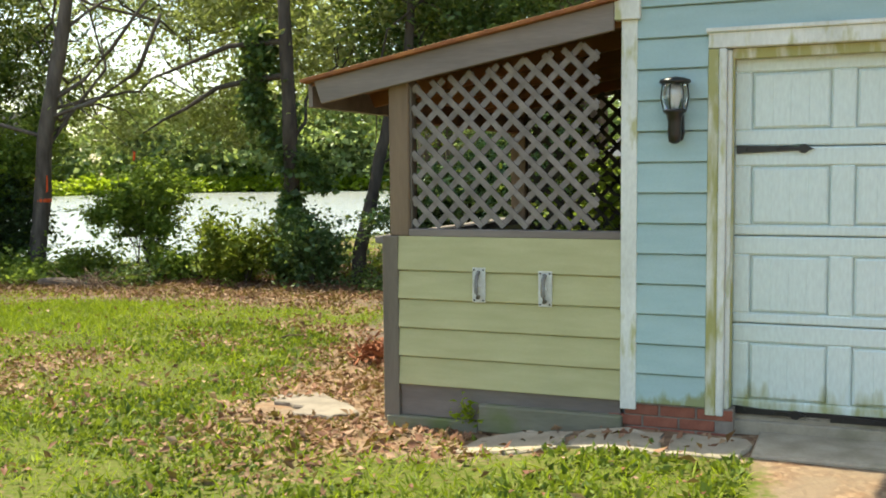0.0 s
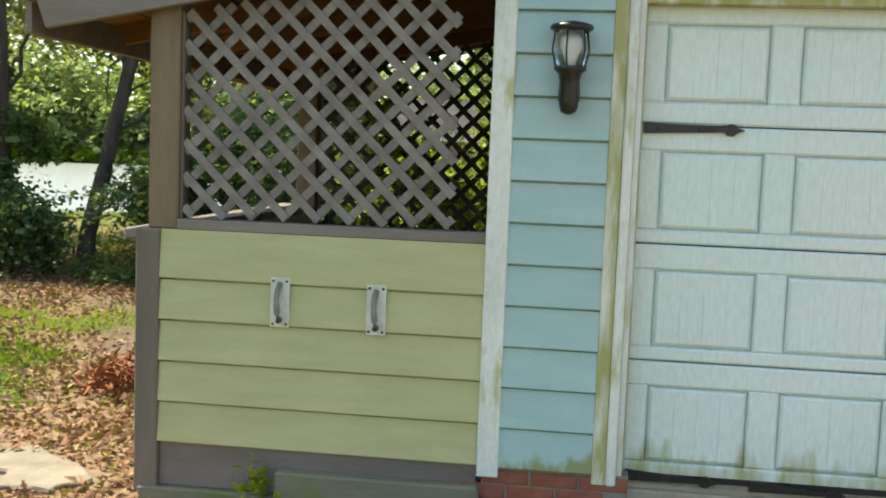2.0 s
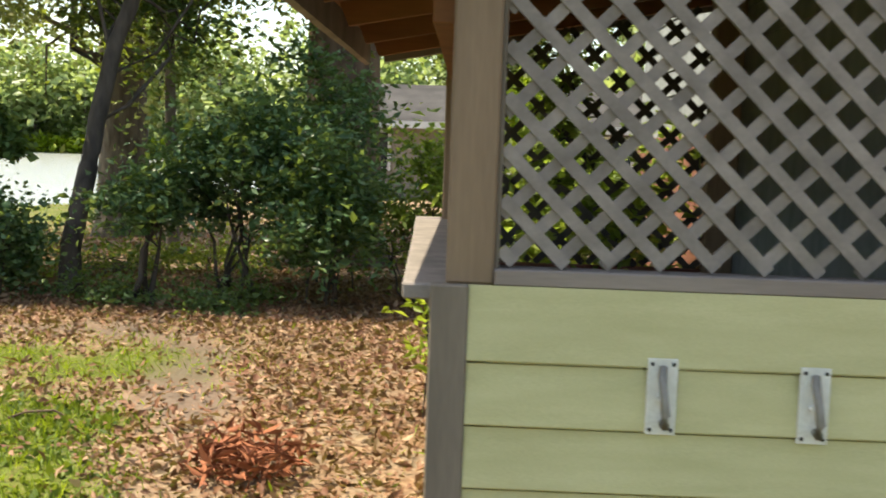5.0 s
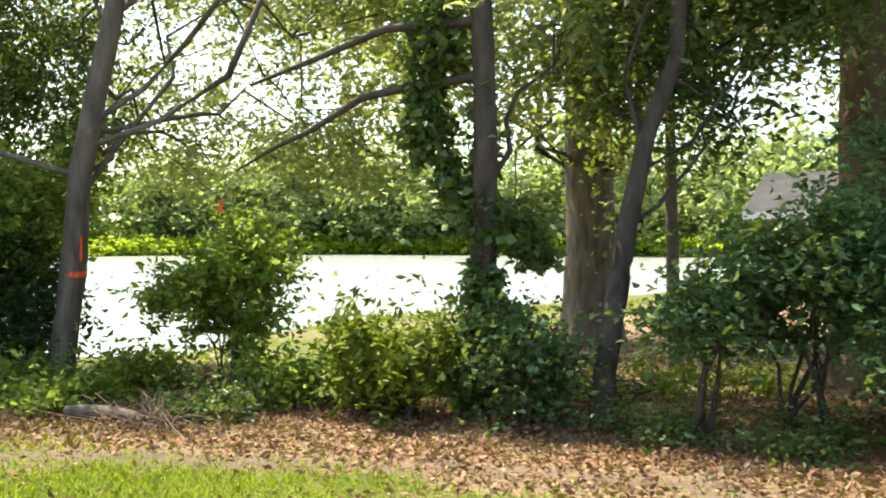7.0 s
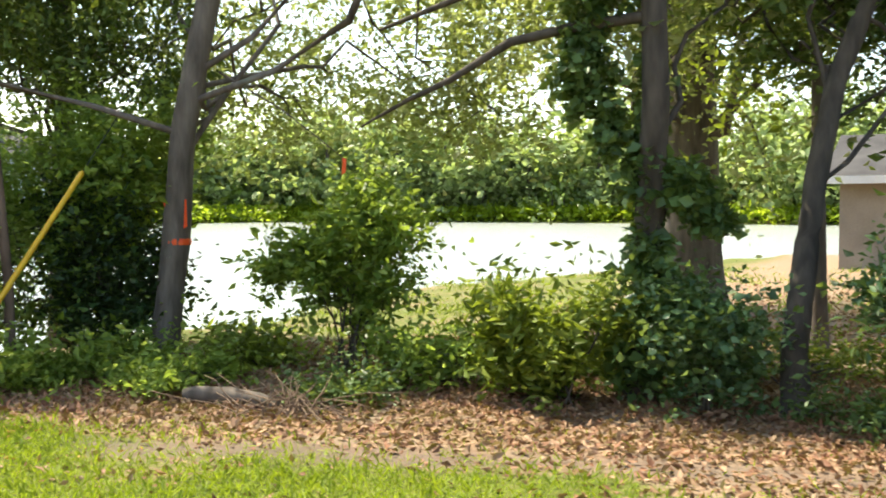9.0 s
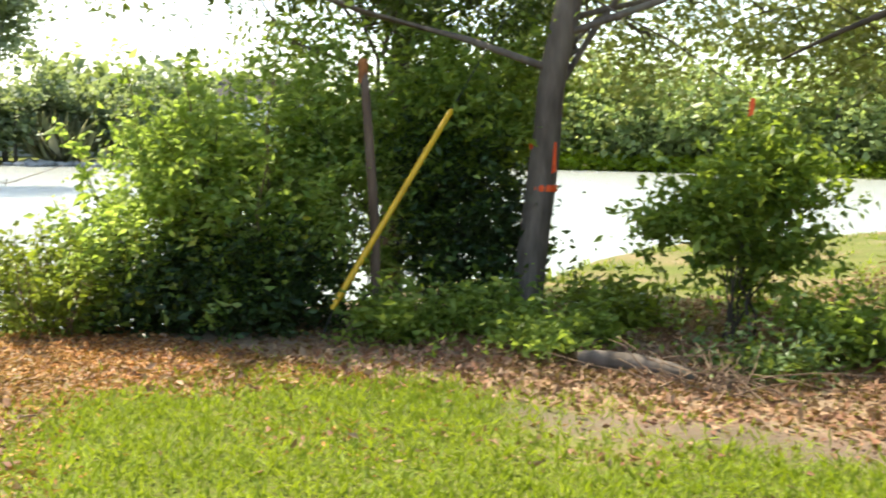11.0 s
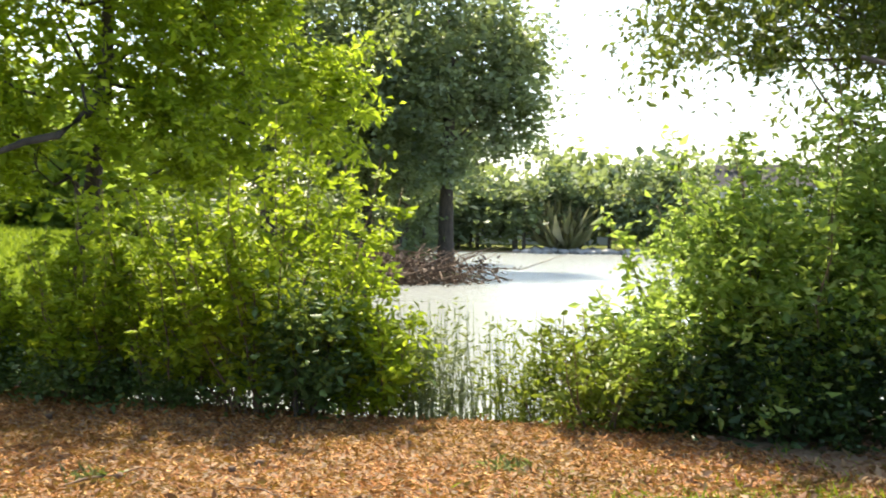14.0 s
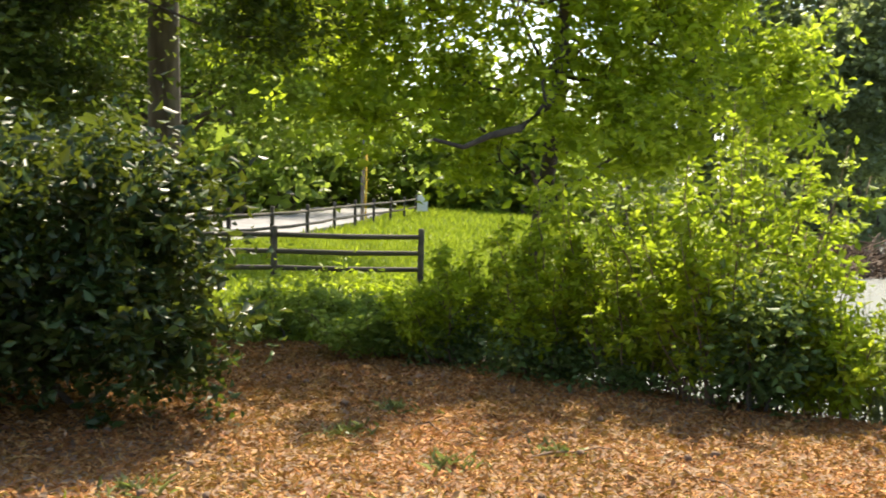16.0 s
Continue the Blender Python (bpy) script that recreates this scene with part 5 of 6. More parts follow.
tree("shade_tree", "dense tree over the holly bush, leaves darkened for shade", [(-17.5, -7.5, 0.0, 0.2), (-17.5, -7.5, 3.0, 0.17), (-17.3, -7.4, 7.0, 0.1)],
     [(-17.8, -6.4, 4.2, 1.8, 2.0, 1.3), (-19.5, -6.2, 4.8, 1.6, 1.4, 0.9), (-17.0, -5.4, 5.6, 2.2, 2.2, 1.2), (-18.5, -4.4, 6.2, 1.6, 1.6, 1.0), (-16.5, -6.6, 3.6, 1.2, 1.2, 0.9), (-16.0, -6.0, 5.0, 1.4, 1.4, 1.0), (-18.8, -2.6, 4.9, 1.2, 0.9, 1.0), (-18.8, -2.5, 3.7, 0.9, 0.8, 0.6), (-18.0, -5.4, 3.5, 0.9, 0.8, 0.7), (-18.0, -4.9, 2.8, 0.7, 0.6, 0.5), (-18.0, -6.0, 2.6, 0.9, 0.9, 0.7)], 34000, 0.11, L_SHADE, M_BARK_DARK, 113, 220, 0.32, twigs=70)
tree("roadside_tree", "shady green tree by the lane", [(-33.0, -7.0, 0.2, 0.4), (-33.0, -7.0, 3.5, 0.34), (-33.0, -7.0, 7.0, 0.25)],
     [(-32.0, -5.0, 6.2, 3.0, 3.0, 1.6), (-33.0, -8.5, 6.0, 3.0, 3.0, 1.8), (-34.0, -3.0, 7.2, 3.0, 2.6, 1.8), (-31.5, -3.2, 4.6, 1.6, 1.8, 0.8), (-32.0, -9.0, 4.0, 2.0, 2.2, 1.2), (-33.0, -4.2, 4.2, 1.4, 1.4, 0.8), (-33.0, -5.8, 6.0, 1.6, 1.6, 1.1), (-33.0, -2.8, 5.4, 1.4, 1.4, 1.0), (-33.0, -8.6, 5.9, 1.8, 1.8, 1.3), (-33.0, -10.5, 5.8, 1.8, 1.8, 1.4)], 30000, 0.17, L_GREEN, M_BARK, 114, 400, 0.5, twigs=60)
tree("roadside_tree", "dark trunked tree across the lane", [(-62.0, -9.5, 1.0, 0.55), (-62.0, -9.5, 6.0, 0.45), (-62.0, -9.5, 10.0, 0.3)],
     [(-62.0, -6.0, 8.0, 5.0, 5.0, 3.0), (-62.0, -14.0, 8.0, 5.0, 5.0, 3.0), (-63.0, -10.0, 5.5, 5.0, 5.0, 2.0)], 9000, 0.34, L_GREEN, M_BARK, 115, 150, 0.9, twigs=30)

# ---- small things on the ground ----
log = thing("log", "short weathered grey log lying on leaf litter", "log", -8.1, 5.82, 0.02)
rng = np.random.default_rng(5)
part("trunk_piece", tubes([[(-0.42, -0.05, 0.04, 0.05), (-0.3, -0.03, 0.05, 0.07), (0.0, 0.02, 0.05, 0.075), (0.28, -0.02, 0.05, 0.06), (0.5, -0.1, 0.04, 0.035)]], 10, 0.3, rng), M_BARK, log)
brush = thing("brush_heap", "small heap of dry twigs beside the log", "twigs", -7.5, 5.72, 0.0)
tw = part("twig_growth", tubes([bent((rng.normal() * 0.25, rng.normal() * 0.2, 0.02), (rng.normal() * 0.4, rng.normal() * 0.3, 0.05 + 0.25 * rng.random()), 0.008, 0.003, rng, 4) for k in range(60)], 4), M_TWIG, brush)
tw["kind"] = "stuff"
pole = thing("guy_guard", "bright yellow guy wire guard slanting from the ground", "guy wire guard", -10.6, 5.2, 0.0)
part("anchor_rod", tubes([[(0.0, 0.0, -0.05, 0.007), (0.045, 0.135, 0.27, 0.007)]], 5), M_BLACK, pole)
part("guard", tubes([[(0.04, 0.12, 0.25, 0.022), (0.045, 0.135, 0.28, 0.026), (0.42, 1.19, 1.9, 0.026), (0.425, 1.2, 1.92, 0.01)]], 10), M_YELLOW_POLE, pole)
part("wire", tubes([[(0.42, 1.19, 1.9, 0.005), (1.2, 3.6, 5.6, 0.005)]], 5), M_BLACK, pole)
post = thing("old_post", "brown wooden post half hidden in the thicket", "post", -10.59, 5.89, 0.0)
part("shaft", tubes([[(0.02, 0.0, -0.1, 0.05), (0.0, 0.0, 0.9, 0.045), (-0.14, 0.02, 2.0, 0.04), (-0.17, 0.02, 2.2, 0.038)]], 8, 0.1, rng), M_BARK_RED, post)
part("cap", lathe([(0.042, 2.12), (0.046, 2.3), (0.03, 2.33)], 8, -0.175, 0.02), M_RUST, post, "rusty top of the post")
for x, y, a in ((-2.2, 2.8, 0.4), (-1.5, 2.5, 2.0), (-12.8, -0.6, 0.8), (-12.2, 0.2, 1.9), (-11.5, 0.9, 0.3), (-10.2, 2.4, 2.2)):
    s = thing("stick", "dry fallen stick on the ground", "stick", x, y, gz(x, y), "fallen sticks")
    part("twig", tubes([bent((-0.3 * math.cos(a), -0.3 * math.sin(a), 0.02), (0.3 * math.cos(a), 0.3 * math.sin(a), 0.03), 0.009, 0.004, rng, 5)], 5), M_TWIG, s)
for k, (x, y) in enumerate(((-11.45, 2.6), (-13.6, -0.95), (-12.3, 0.1), (-12.8, -1.3), (-11.9, -0.6), (-11.3, -2.4), (-10.4, 1.4))):
    rngk = np.random.default_rng(300 + k)
    t = thing("grass_tuft", "grey green tuft of grass in pine straw", "grass tuft", x, y, gz(x, y), "tufts in the straw")
    part("blade_growth", leaves(rngk.normal(size=(150, 3)) * (0.10, 0.10, 0.0) + (0, 0, 0.0), 0.085, rngk, 0.06, up=0.9, droop=-0.35), L_REED, t)["kind"] = "stuff"
cone_bm = lathe([(0.004, 0.0), (0.022, 0.012), (0.027, 0.03), (0.02, 0.05), (0.006, 0.066)], 8)
cone_me = bpy.data.meshes.new("pine_cone")
cone_bm.to_mesh(cone_me)
cone_bm.free()
cone_me.materials.append(M_TWIG)
for k in range(34):
    x, y = -9.5 - 6.0 * rng.random(), -3.2 + 5.0 * rng.random()
    if float(signed(LAKE, np.array([x]), np.array([y]))[0]) > 1.2:
        cone = tagged(part("pine_cone", cone_me, None), "small dark pine cone on straw", "pine cone", "pine cones on the straw")
        cone.matrix_world = pose(x, y, gz(x, y) + 0.02, 80, 0, 360 * rng.random())
fern = thing("dead_fern", "dead red brown frond lying on leaves", "dead plant", -0.95, 1.9, 0.0)
M_FROND = surface("dead frond", (0.17, 0.05, 0.02), (0.30, 0.10, 0.04), 9.0, 0.9)
for k in range(4):
    a = 0.4 + 1.5 * k
    part("frond", leaves(rng.normal(size=(90, 3)) * (0.09, 0.09, 0.05) + (0.14 * math.cos(a), 0.14 * math.sin(a), 0.10), 0.09, rng, 0.22), M_FROND, fern)["kind"] = "stuff"
weed = thing("weed", "small bright weed growing from the ground timber", "weed", 0.58, -0.08, 0.05)
part("sprig", leaves(rng.normal(size=(60, 3)) * (0.05, 0.03, 0.04) + (0, 0, 0.10), 0.05, rng, 0.5), L_LIME, weed)["kind"] = "stuff"

# ---- far side: fence, lane, houses, woods ----
def rail_post(x, y, h, r=0.065):
    return [(x, y, gz(x, y) - 0.2, r), (x, y, gz(x, y) + h - 0.03, r), (x, y, gz(x, y) + h, r * 0.7)]


def fence(label, pts, h, rails, rr):
    f = thing("rail_fence", label, "fence")
    for x, y in pts:
        part("fence_post", tubes([rail_post(x, y, h)], 8), M_FENCE, f)
    for (ax, ay), (bx, by) in zip(pts, pts[1:]):
        for z in rails:
            za, zb = gz(ax, ay) + z, gz(bx, by) + z
            part("fence_rail", tubes([[(ax, ay, za, rr), ((ax + bx) / 2, (ay + by) / 2, (za + zb) / 2 - 0.02, rr * 1.1), (bx, by, zb, rr)]], 6), M_FENCE, f)
    return f


fence("dark three rail wooden fence on the sunny lawn", [(-25.7, -0.4), (-25.55, -3.25), (-25.4, -6.1), (-25.3, -9.0)], 1.15, (0.34, 0.66, 0.98), 0.05)
fence("dark two rail fence along the lane", [(-31.0, -7.6), (-34.3, -5.5), (-36.5, -4.55), (-39.6, -3.75), (-44.0, -3.1), (-47.6, -2.45), (-51.0, -1.75), (-54.5, -1.0), (-58.0, -0.3), (-63.0, 0.4)], 1.2, (0.55, 0.98), 0.045)
tagged(part("gate_board", box(-63.6, -63.5, 0.5, 1.1, gz(-63, 0.6) + 0.3, gz(-63, 0.6) + 1.2, 0.01), M_HOUSE_WHITE), "small white board at the end of the lane fence", "sign board")
upole = thing("utility_pole", "tall pole with a yellow lower guard by the lane", "pole", -52.5, -2.3, gz(-52.5, -2.3))
part("shaft", tubes([[(0, 0, 0, 0.09), (0, 0, 9.0, 0.07)]], 8), M_BARK_PALE, upole)
part("guard", tubes([[(0.2, 0.16, 0, 0.04), (0.2, 0.16, 3.4, 0.04)]], 8), M_YELLOW_POLE, upole)

# lane, following the rise
road_pts = [(-20, -24), (-27, -14), (-34, -9.6), (-42, -7.0), (-52, -5.2), (-70, -3.6), (-100, -2.0), (-150, 0.0)]
rv, rf = [], []
for i, (x, y) in enumerate(road_pts):
    a, b = road_pts[max(0, i - 1)], road_pts[min(len(road_pts) - 1, i + 1)]
    d = Vector((b[0] - a[0], b[1] - a[1], 0)).normalized()
    nrm = Vector((-d.y, d.x, 0))
    for s in (-2.6, 2.6):
        for dz in (0.10, -0.4):
            rv.append((x + nrm.x * s, y + nrm.y * s, max(gz(x, y), gz(x + nrm.x * s, y + nrm.y * s)) + dz))
for i in range(len(road_pts) - 1):
    q = i * 4
    rf += [(q, q + 2, q + 6, q + 4), (q, q + 4, q + 5, q + 1), (q + 2, q + 3, q + 7, q + 6)]
me = bpy.data.meshes.new("road")
me.from_pydata(rv, [], rf)
tagged(part("road", me, M_ROAD), "pale grey asphalt lane beyond the fence", "road", kind="structure")
shrub("hedge_row", "brown dry hedge across the lane", -58, -13, 6.0, 1.6, 4500, 0.3, L_AUTUMN, 120, 0.0, 8, 0.03, clusters=150, sigma=0.5, ry=3.0, category="hedge")


def house(name, label, x, y, w, d, h, ridge, rot, wall, windows=True):
    hs = thing(name, label, "house", x, y, gz(x, y))
    hs.rotation_euler = (0, 0, radians(rot))
    part("wall", box(-w / 2, w / 2, -d / 2, d / 2, -0.4, h, 0), wall, hs)
    for s in (-1, 1):
        part("roof", prism([(s * (d / 2 + 0.5), h - 0.12), (s * (d / 2 + 0.5), h + 0.06), (0, ridge + 0.12), (0, ridge)], "x", -w / 2 - 0.4, w / 2 + 0.4), M_ROOF_GREY, hs, "grey shingle roof slope")
    for s in (-1, 1):
        part("gable", prism([(-d / 2, h), (d / 2, h), (0, ridge - 0.05)], "x", s * (w / 2 - 0.06) - 0.05, s * (w / 2 - 0.06) + 0.05), wall, hs)
        part("fascia", box(-w / 2 - 0.4, w / 2 + 0.4, s * (d / 2 + 0.5), s * (d / 2 + 0.54), h - 0.14, h + 0.08, 0), M_HOUSE_WHITE, hs)
    if windows:
        k = int(w // 3)
        for i in range(k):
            cx = -w / 2 + (i + 0.5) * w / k
            win = part("window", box(cx - 0.6, cx + 0.6, -d / 2 - 0.05, -d / 2, 0.8, min(2.2, h - 0.2), 0), M_HOUSE_WHITE, hs)
            part("pane", box(cx - 0.5, cx + 0.5, -d / 2 - 0.07, -d / 2 - 0.052, 0.9, min(2.1, h - 0.3), 0), M_DARK_GLASS, win)
    return hs


house("house", "low tan house with a grey shingle roof behind the trees", 1.0, 32.5, 11.4, 6.5, 2.3, 3.6, -4, M_HOUSE_TAN)
house("house", "white house half hidden by far trees", -104, 58, 9.0, 7.0, 3.4, 5.6, 60, M_HOUSE_WHITE)
house("house", "white house behind the far shore trees", -100, 68, 9.0, 7.0, 3.2, 5.2, 58, M_HOUSE_WHITE)
house("house", "two storey white house across the pond", -84, 76, 9.0, 8.0, 6.5, 9.0, 45, M_HOUSE_WHITE)


def far_woods(name, label, line, per_m, h, size, mat, seed, depth=6.0, sigma=1.0, kmul=150, low=0.0):
    """Woods along a line far off: trunks and crowns of leaf clumps, uneven in height."""
    rng = np.random.default_rng(seed)
    pts, paths = [], []
    for (ax, ay, ha), (bx, by, hb) in zip(line, line[1:]):
        ln = math.hypot(bx - ax, by - ay)
        for k in range(max(1, int(ln * per_m))):
            t = rng.random()
            x, y = ax + (bx - ax) * t + rng.normal() * depth * 0.5, ay + (by - ay) * t + rng.normal() * depth * 0.5
            if float(signed(LAKE, np.array([x]), np.array([y]))[0]) < 1.5:
                continue
            hh = (ha + (hb - ha) * t) * (0.65 + 0.5 * rng.random())
            w = hh * (0.22 + 0.12 * rng.random())
            z = gz(x, y)
            paths.append([(x, y, z - 0.3, 0.02 * hh + 0.05), (x, y, z + hh * 0.6, 0.012 * hh + 0.03)])
            m = int(14 + rng.random() * 10)
            blob = [(x, y, z + hh * (0.58 - low * 0.3), w, w, hh * (0.36 + low * 0.2)), (x + rng.normal() * w * 0.6, y + rng.normal() * w * 0.6, z + hh * 0.42, w * 0.8, w * 0.8, hh * 0.22)]
            if low >= 0:
                blob.append((x, y, z + hh * 0.2, w, w, hh * 0.14))
            p, _ = cluster_points(rng, blob, m, kmul / m, sigma * hh / 10, 0.5)
            pts.append(p)
    t = tagged(thing(name, label, "trees"), kind="stuff")
    part("trunks", tubes(paths, 5), M_BARK, t)
    part("crowns", leaves(np.concatenate(pts), size, rng, 0.7), mat, t)


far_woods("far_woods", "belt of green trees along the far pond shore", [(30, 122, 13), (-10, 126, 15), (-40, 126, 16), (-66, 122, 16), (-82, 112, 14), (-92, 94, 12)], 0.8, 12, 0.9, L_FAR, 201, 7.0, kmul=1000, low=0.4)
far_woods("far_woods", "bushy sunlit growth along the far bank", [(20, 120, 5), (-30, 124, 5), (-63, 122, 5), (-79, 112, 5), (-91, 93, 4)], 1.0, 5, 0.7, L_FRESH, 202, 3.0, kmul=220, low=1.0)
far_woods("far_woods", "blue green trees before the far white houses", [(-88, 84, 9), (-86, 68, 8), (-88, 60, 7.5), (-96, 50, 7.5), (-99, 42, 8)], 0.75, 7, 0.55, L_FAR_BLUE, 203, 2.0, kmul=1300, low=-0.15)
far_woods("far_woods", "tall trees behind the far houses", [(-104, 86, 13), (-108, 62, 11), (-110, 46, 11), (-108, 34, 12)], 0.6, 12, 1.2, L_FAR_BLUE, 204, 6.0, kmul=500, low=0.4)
for k, (x, y, hh, w) in enumerate(((-54.7, 24.3, 17.5, 4.8), (-60.5, 22.0, 18.0, 5.0), (-58.5, 15.5, 16.0, 4.6), (-66.0, 27.0, 15.0, 4.5))):
    tree("point_oak", "tall dark oak on the point across the pond", [(x, y, 0.0, 0.45), (x, y, 4.0, 0.36), (x + 0.4, y, 9.0, 0.25), (x + 0.2, y, 13.0, 0.14)],
         [(x, y + 0.8, hh * 0.62, w * 0.8, w * 0.8, hh * 0.22), (x + 1, y + w * 0.55, hh * 0.55, w * 0.5, w * 0.55, hh * 0.14), (x, y - w * 0.5, hh * 0.5, w * 0.55, w * 0.55, hh * 0.15), (x, y, hh * 0.86, w * 0.6, w * 0.6, hh * 0.12), (x + 1, y + w * 0.5, hh * 0.36, w * 0.4, w * 0.45, hh * 0.07), (x + 1, y - w * 0.3, hh * 0.28, w * 0.5, w * 0.5, hh * 0.08), (x - 0.3, y + w * 0.95, hh * 0.48, w * 0.42, w * 0.42, hh * 0.12), (x - 0.3, y + w * 0.85, hh * 0.66, w * 0.4, w * 0.4, hh * 0.11)],
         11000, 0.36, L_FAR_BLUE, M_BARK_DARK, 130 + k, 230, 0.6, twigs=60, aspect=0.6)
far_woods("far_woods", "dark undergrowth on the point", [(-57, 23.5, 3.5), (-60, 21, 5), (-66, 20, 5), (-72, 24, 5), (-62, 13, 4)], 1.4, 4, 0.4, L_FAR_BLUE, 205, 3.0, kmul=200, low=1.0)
far_woods("far_woods", "green trees beyond the western lawn", [(-84, 18, 12), (-90, 8, 12), (-95, 0, 11)], 0.6, 12, 1.0, L_FAR, 206, 8.0, kmul=700, low=0.5)
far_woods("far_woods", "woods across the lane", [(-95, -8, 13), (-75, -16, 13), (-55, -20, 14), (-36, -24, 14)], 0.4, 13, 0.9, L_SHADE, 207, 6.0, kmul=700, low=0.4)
far_woods("far_woods", "leafy trees at the end of the lane", [(-70, 10, 11), (-80, 5, 12), (-88, 1.5, 12)], 0.7, 11, 0.7, L_GREEN, 211, 3.0, kmul=900, low=0.7)
far_woods("far_woods", "leafy trees behind the lane hedge", [(-92, -5, 13), (-72, -11, 12), (-52, -16, 12), (-40, -20, 12)], 0.6, 12, 0.7, L_GREEN, 212, 3.0, kmul=900, low=0.6)
far_woods("far_woods", "woods on the eastern side", [(12, 52, 12), (16, 30, 13), (14, 16, 12)], 0.5, 12, 0.8, L_FAR, 208, 4.0, kmul=700, low=0.3)
far_woods("far_woods", "rusty tree beyond the far shore", [(-95, 68, 8.5), (-96, 69, 8.5)], 1.0, 9, 0.5, L_AUTUMN, 209, 0.6, kmul=500)

# brush pile on the point, rocks and pampas across the water
pile = thing("brush_pile", "dark brown pile of cut brush on the point", "brush pile", -44.0, 15.6, -0.95)
part("branch_growth", tubes([bent((rng.normal() * 1.3, rng.normal() * 2.6, 0.0), (rng.normal() * 1.6, rng.normal() * 3.0, 0.4 + 1.5 * rng.random()), 0.05, 0.015, rng, 4) for k in range(240)], 4), M_TWIG, pile)["kind"] = "stuff"
part("dead_leaves", leaves(rng.normal(size=(2600, 3)) * (1.3, 2.4, 0.35) + (0, 0, 0.7), 0.22, rng, 0.5), surface("dead brush leaves", (0.05, 0.035, 0.025), (0.15, 0.10, 0.07), 3.0, 0.95), pile)
for k in range(46):
    t = rng.random()
    x, y = -90.2 + 6.5 * t + rng.normal() * 0.8, 51.5 + 8.5 * t + rng.normal() * 0.8
    b = bmesh.new()
    bmesh.ops.create_icosphere(b, subdivisions=1, radius=0.45 + 0.35 * rng.random())
    for v in b.verts:
        v.co *= 0.8 + 0.4 * rng.random()
        v.co.z *= 0.6
    r = tagged(part("shore_rock", b, M_ROCK), "pale grey rock on the far bank", "rock", "rocks on the far bank")
    r.location = (x, y, max(gz(x, y), -0.6))
pg = thing("pampas_clump", "pale pampas grass clump on the far bank", "grass clump", -89.5, 55.1, gz(-89.5, 55.1))
part("blade_growth", leaves(rng.normal(size=(800, 3)) * (0.6, 0.6, 0.0) + (0, 0, 0.2), 2.9, rng, 0.03, up=0.9, droop=-2.2), L_PAMPAS, pg)["kind"] = "stuff"
# Low lime leaves stand in for the sunlit grass bank across the water.
rp = []
for (ax, ay), (bx, by) in zip(LAKE[14:20], LAKE[15:21]):
    for k in range(1800):
        t = rng.random()
        px, py = ax + (bx - ax) * t + rng.normal() * 0.9, ay + (by - ay) * t + 0.8 + rng.normal() * 0.9
        rp.append((px, py, max(-0.6, gz(px, py)) + 1.3 * rng.random()))
tagged(part("reed_belt", leaves(np.array(rp), 0.7, rng, 0.6, up=0.2), L_LIME), "low lime herbage standing in for the far sunlit grass bank", "reeds", kind="stuff")

# ---- grass, leaves and straw on the ground ----
def scatter(n, x0, x1, y0, y1, want, seed):
    rng = np.random.default_rng(seed)
    x, y = x0 + (x1 - x0) * rng.random(n), y0 + (y1 - y0) * rng.random(n)
    keep = rng.random(n) < want(x, y)
    clear = (signed(LAKE, x, y) > 0.5) & ~((x > -0.05) & (x < 6.3) & (y > -0.1) & (y < 6.1)) & ~((x > 2.3) & (y > -0.5) & (y < 0.15)) & ~((x > 2.35) & (x < 2.8) & (y > -2.5) & (y < 0)) & ~((x > 0.7) & (x < 2.3) & (y > -0.52) & (y < 0) & (rng.random(n) < 0.85))
    clear &= np.hypot((x + 0.72) / 0.42, (y - 0.17) / 0.27) + 0.25 * ripple(x * 4, y * 4) > 1.0
    x, y = x[keep & clear], y[keep & clear]
    return np.stack([x, y, land(x, y)], 1), rng


p, r = scatter(400000, -11.2, 2.6, -5.0, 6.0, lambda x, y: (1 - 0.8 * soil(x, y)) * ((1 - litter(x, y)) * (0.66 + 0.2 * smooth(-4.0, -6.0, x) + (0.5 - 0.25 * smooth(-4.0, -6.0, x)) * ripple(x * 1.3, y * 1.3)) * (1 - 0.6 * smooth(-6.6, -3.6, x)) + 0.03), 401)
tagged(part("grass", leaves(p, 0.062, r, 0.14, up=0.9, droop=-0.9, fold=0.05), L_GRASS), "short patchy green lawn grass", "grass", kind="stuff")
# Darker clover over the near lawn puts the tree shade into its colour.
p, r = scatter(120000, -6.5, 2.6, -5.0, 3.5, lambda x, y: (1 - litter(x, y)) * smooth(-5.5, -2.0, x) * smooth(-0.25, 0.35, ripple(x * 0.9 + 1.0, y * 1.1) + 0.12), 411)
tagged(part("clover", leaves(p, 0.045, r, 0.6, up=0.3, droop=-0.5), L_CLOVER_SHADE), "clover and weeds darkened for tree shade on the near lawn", "clover", kind="stuff")
p, r = scatter(215000, -13.0, 2.2, -2.0, 9.5, lambda x, y: (1 - 0.75 * soil(x, y)) * (litter(x, y) ** 1.5 * (0.6 + 0.3 * ripple(x, y)) * smooth(-11.5, -9.5, x) * (0.12 + 0.88 * np.maximum(smooth(-9.2, -7.6, x), smooth(2.5, 3.7, y))) + 0.003 + 0.03 * smooth(-6.6, -4.0, x)), 402)
p[:, 2] += 0.012 + 0.02 * r.random(len(p))
tagged(part("leaf_litter", leaves(p, 0.055, r, 0.5, up=0.3, flat=0.75), L_LITTER), "fallen tan and brown dry leaves", "fallen leaves", kind="stuff")
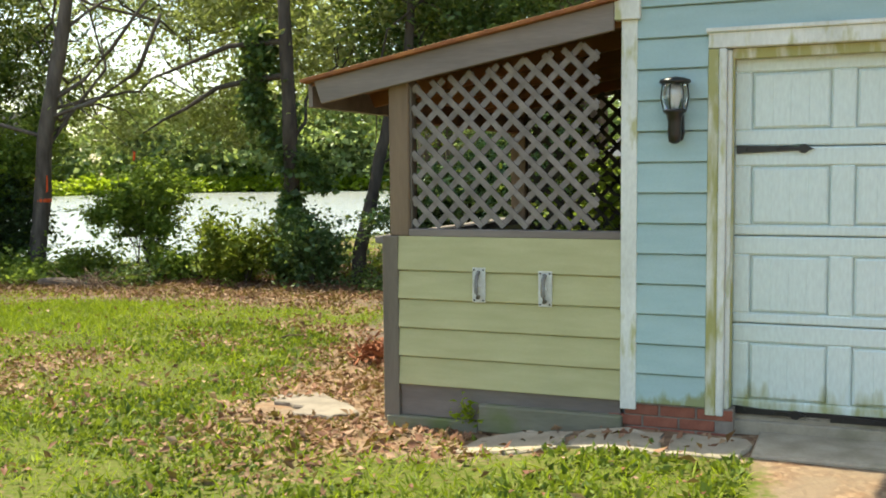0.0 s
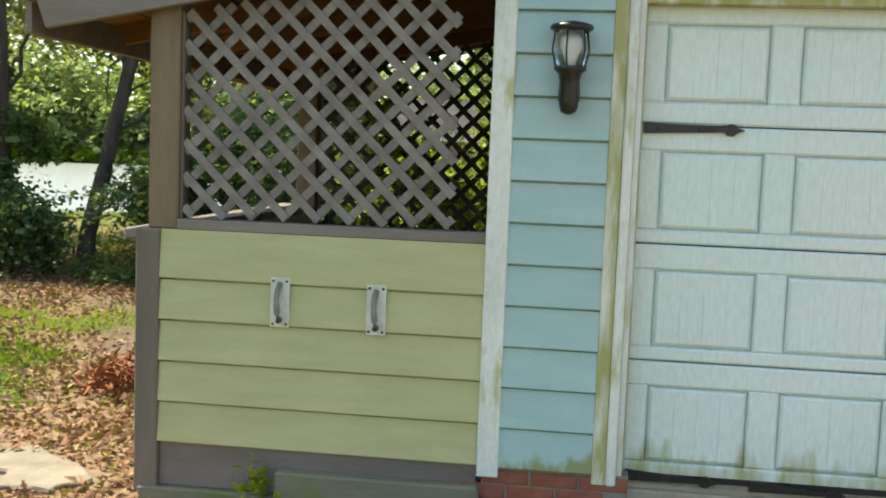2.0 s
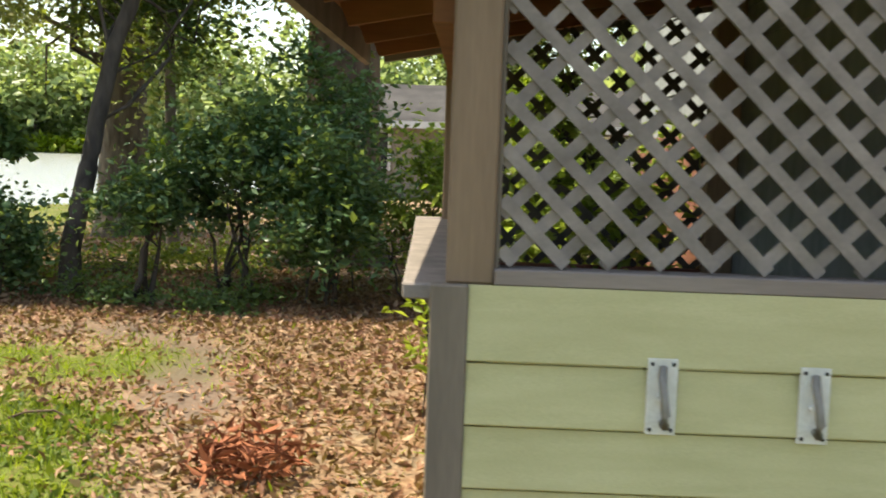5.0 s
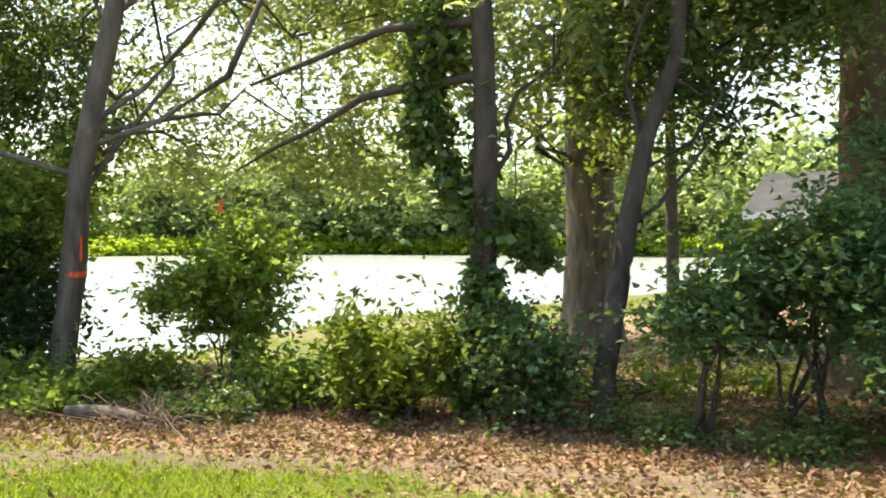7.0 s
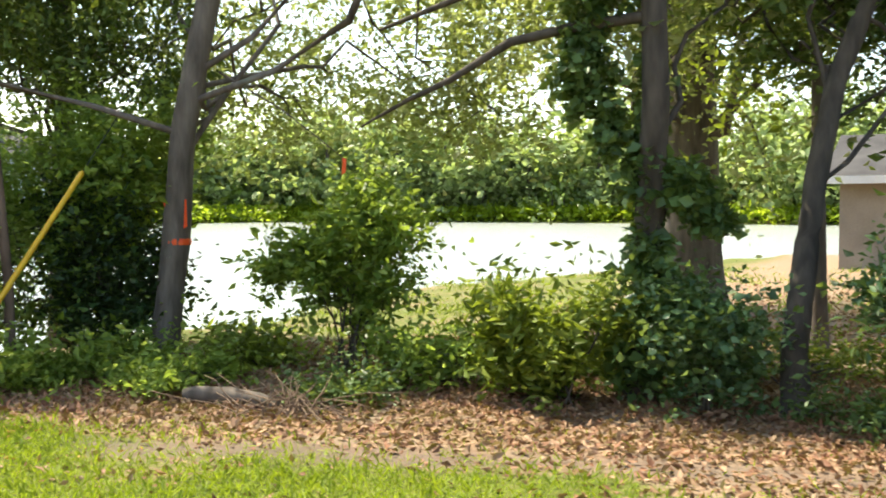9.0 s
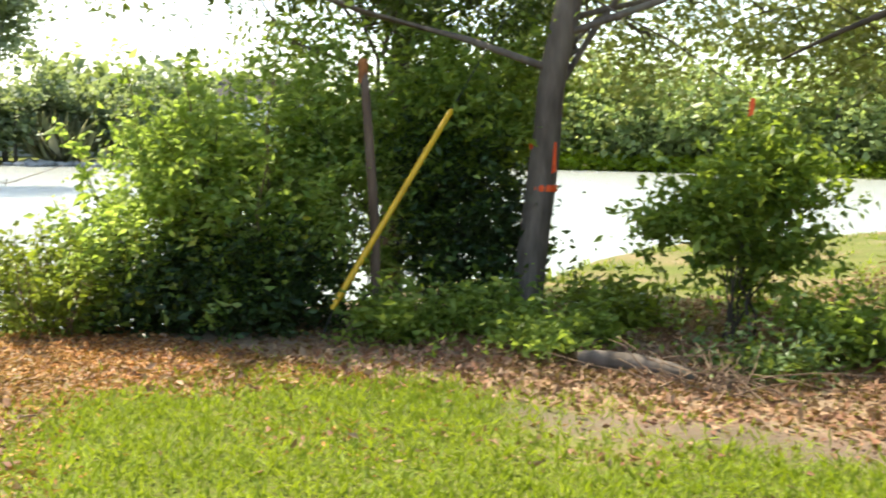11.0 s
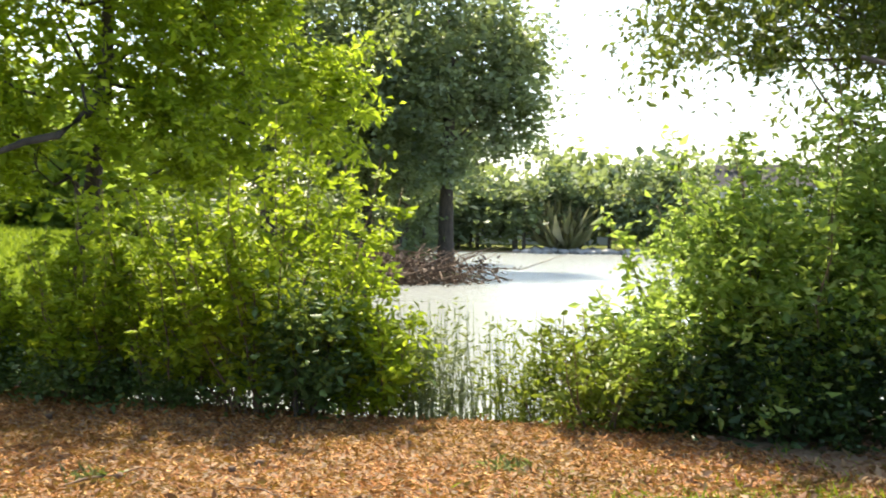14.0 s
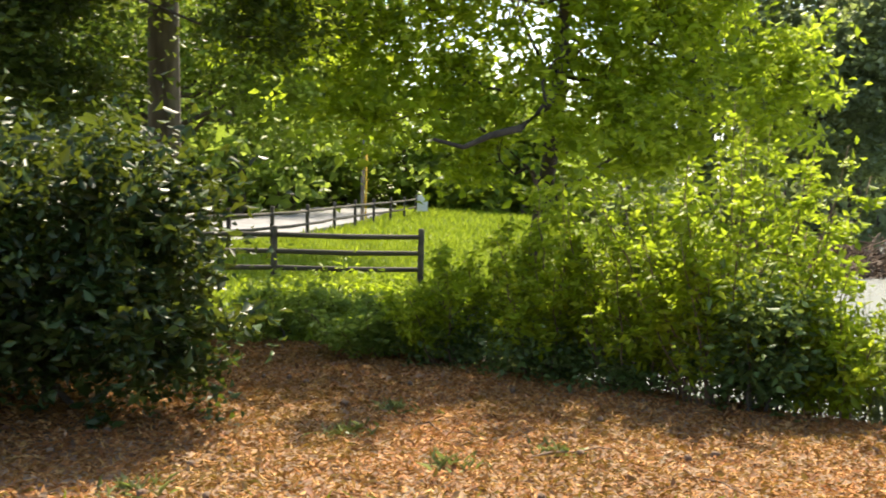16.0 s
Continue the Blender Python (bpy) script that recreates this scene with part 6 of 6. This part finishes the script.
p, r = scatter(250000, -17.5, -7.0, -6.5, 4.5, lambda x, y: litter(x, y) * smooth(-7.5, -9.5, x) * 0.9, 403)
p[:, 2] += 0.006 + 0.012 * r.random(len(p))
tagged(part("pine_straw", leaves(p, 0.047, r, 0.24, up=0.2, flat=0.6), L_STRAW), "red brown pine straw and small leaves", "pine straw", kind="stuff")
p, r = scatter(9000, -17.0, -7.0, -6.0, 4.5, lambda x, y: litter(x, y) * smooth(-7.5, -9.5, x), 404)
p[:, 2] += 0.015
tagged(part("leaf_litter", leaves(p, 0.055, r, 0.5, up=0.2, flat=0.5), L_LITTER), "scattered pale dry leaves on straw", "fallen leaves", kind="stuff")
p, r = scatter(90000, -40, -16.5, -9, 3.0, lambda x, y: (1 - litter(x, y)) * 0.9, 405)
tagged(part("grass", leaves(p, 0.16, r, 0.16, up=0.9, droop=-0.9, fold=0.05), L_WEST), "sunlit lawn grass beyond the saplings", "grass", kind="stuff")
p, r = scatter(30000, -16, -2, 8.2, 32, lambda x, y: smooth(0.0, 0.5, ripple(x * 0.55, y * 0.55) + 0.12) * (1 - 0.6 * smooth(-9.0, -6.0, x)), 406)
tagged(part("weed_growth", leaves(p, 0.15, r, 0.2, up=0.8, droop=-0.6, fold=0.05), L_YELLOW), "thin yellow green weeds on the pond bank", "weeds", kind="stuff")
p, r = scatter(42000, -9.5, 0.5, 8.0, 24, lambda x, y: (0.55 + 0.4 * ripple(x * 0.8, y * 0.8)) * smooth(24.0, 12.0, y), 407)
p[:, 2] += 0.015
tagged(part("leaf_litter", leaves(p, 0.075, r, 0.5, up=0.3, flat=0.45), L_LITTER), "dry brown leaves on the earth behind the hedge", "fallen leaves", kind="stuff")
p, r = scatter(45000, -75, -40, -5, 9, lambda x, y: 0.9 * (y > np.interp(x, (-75, -70, -52, -42, -40), (-0.3, -0.6, -2.1, -3.9, -4.3))), 408)
tagged(part("grass", leaves(p, 0.26, r, 0.2, up=0.9, droop=-0.9, fold=0.05), L_WEST), "sunlit lawn grass along the lane", "grass", kind="stuff")
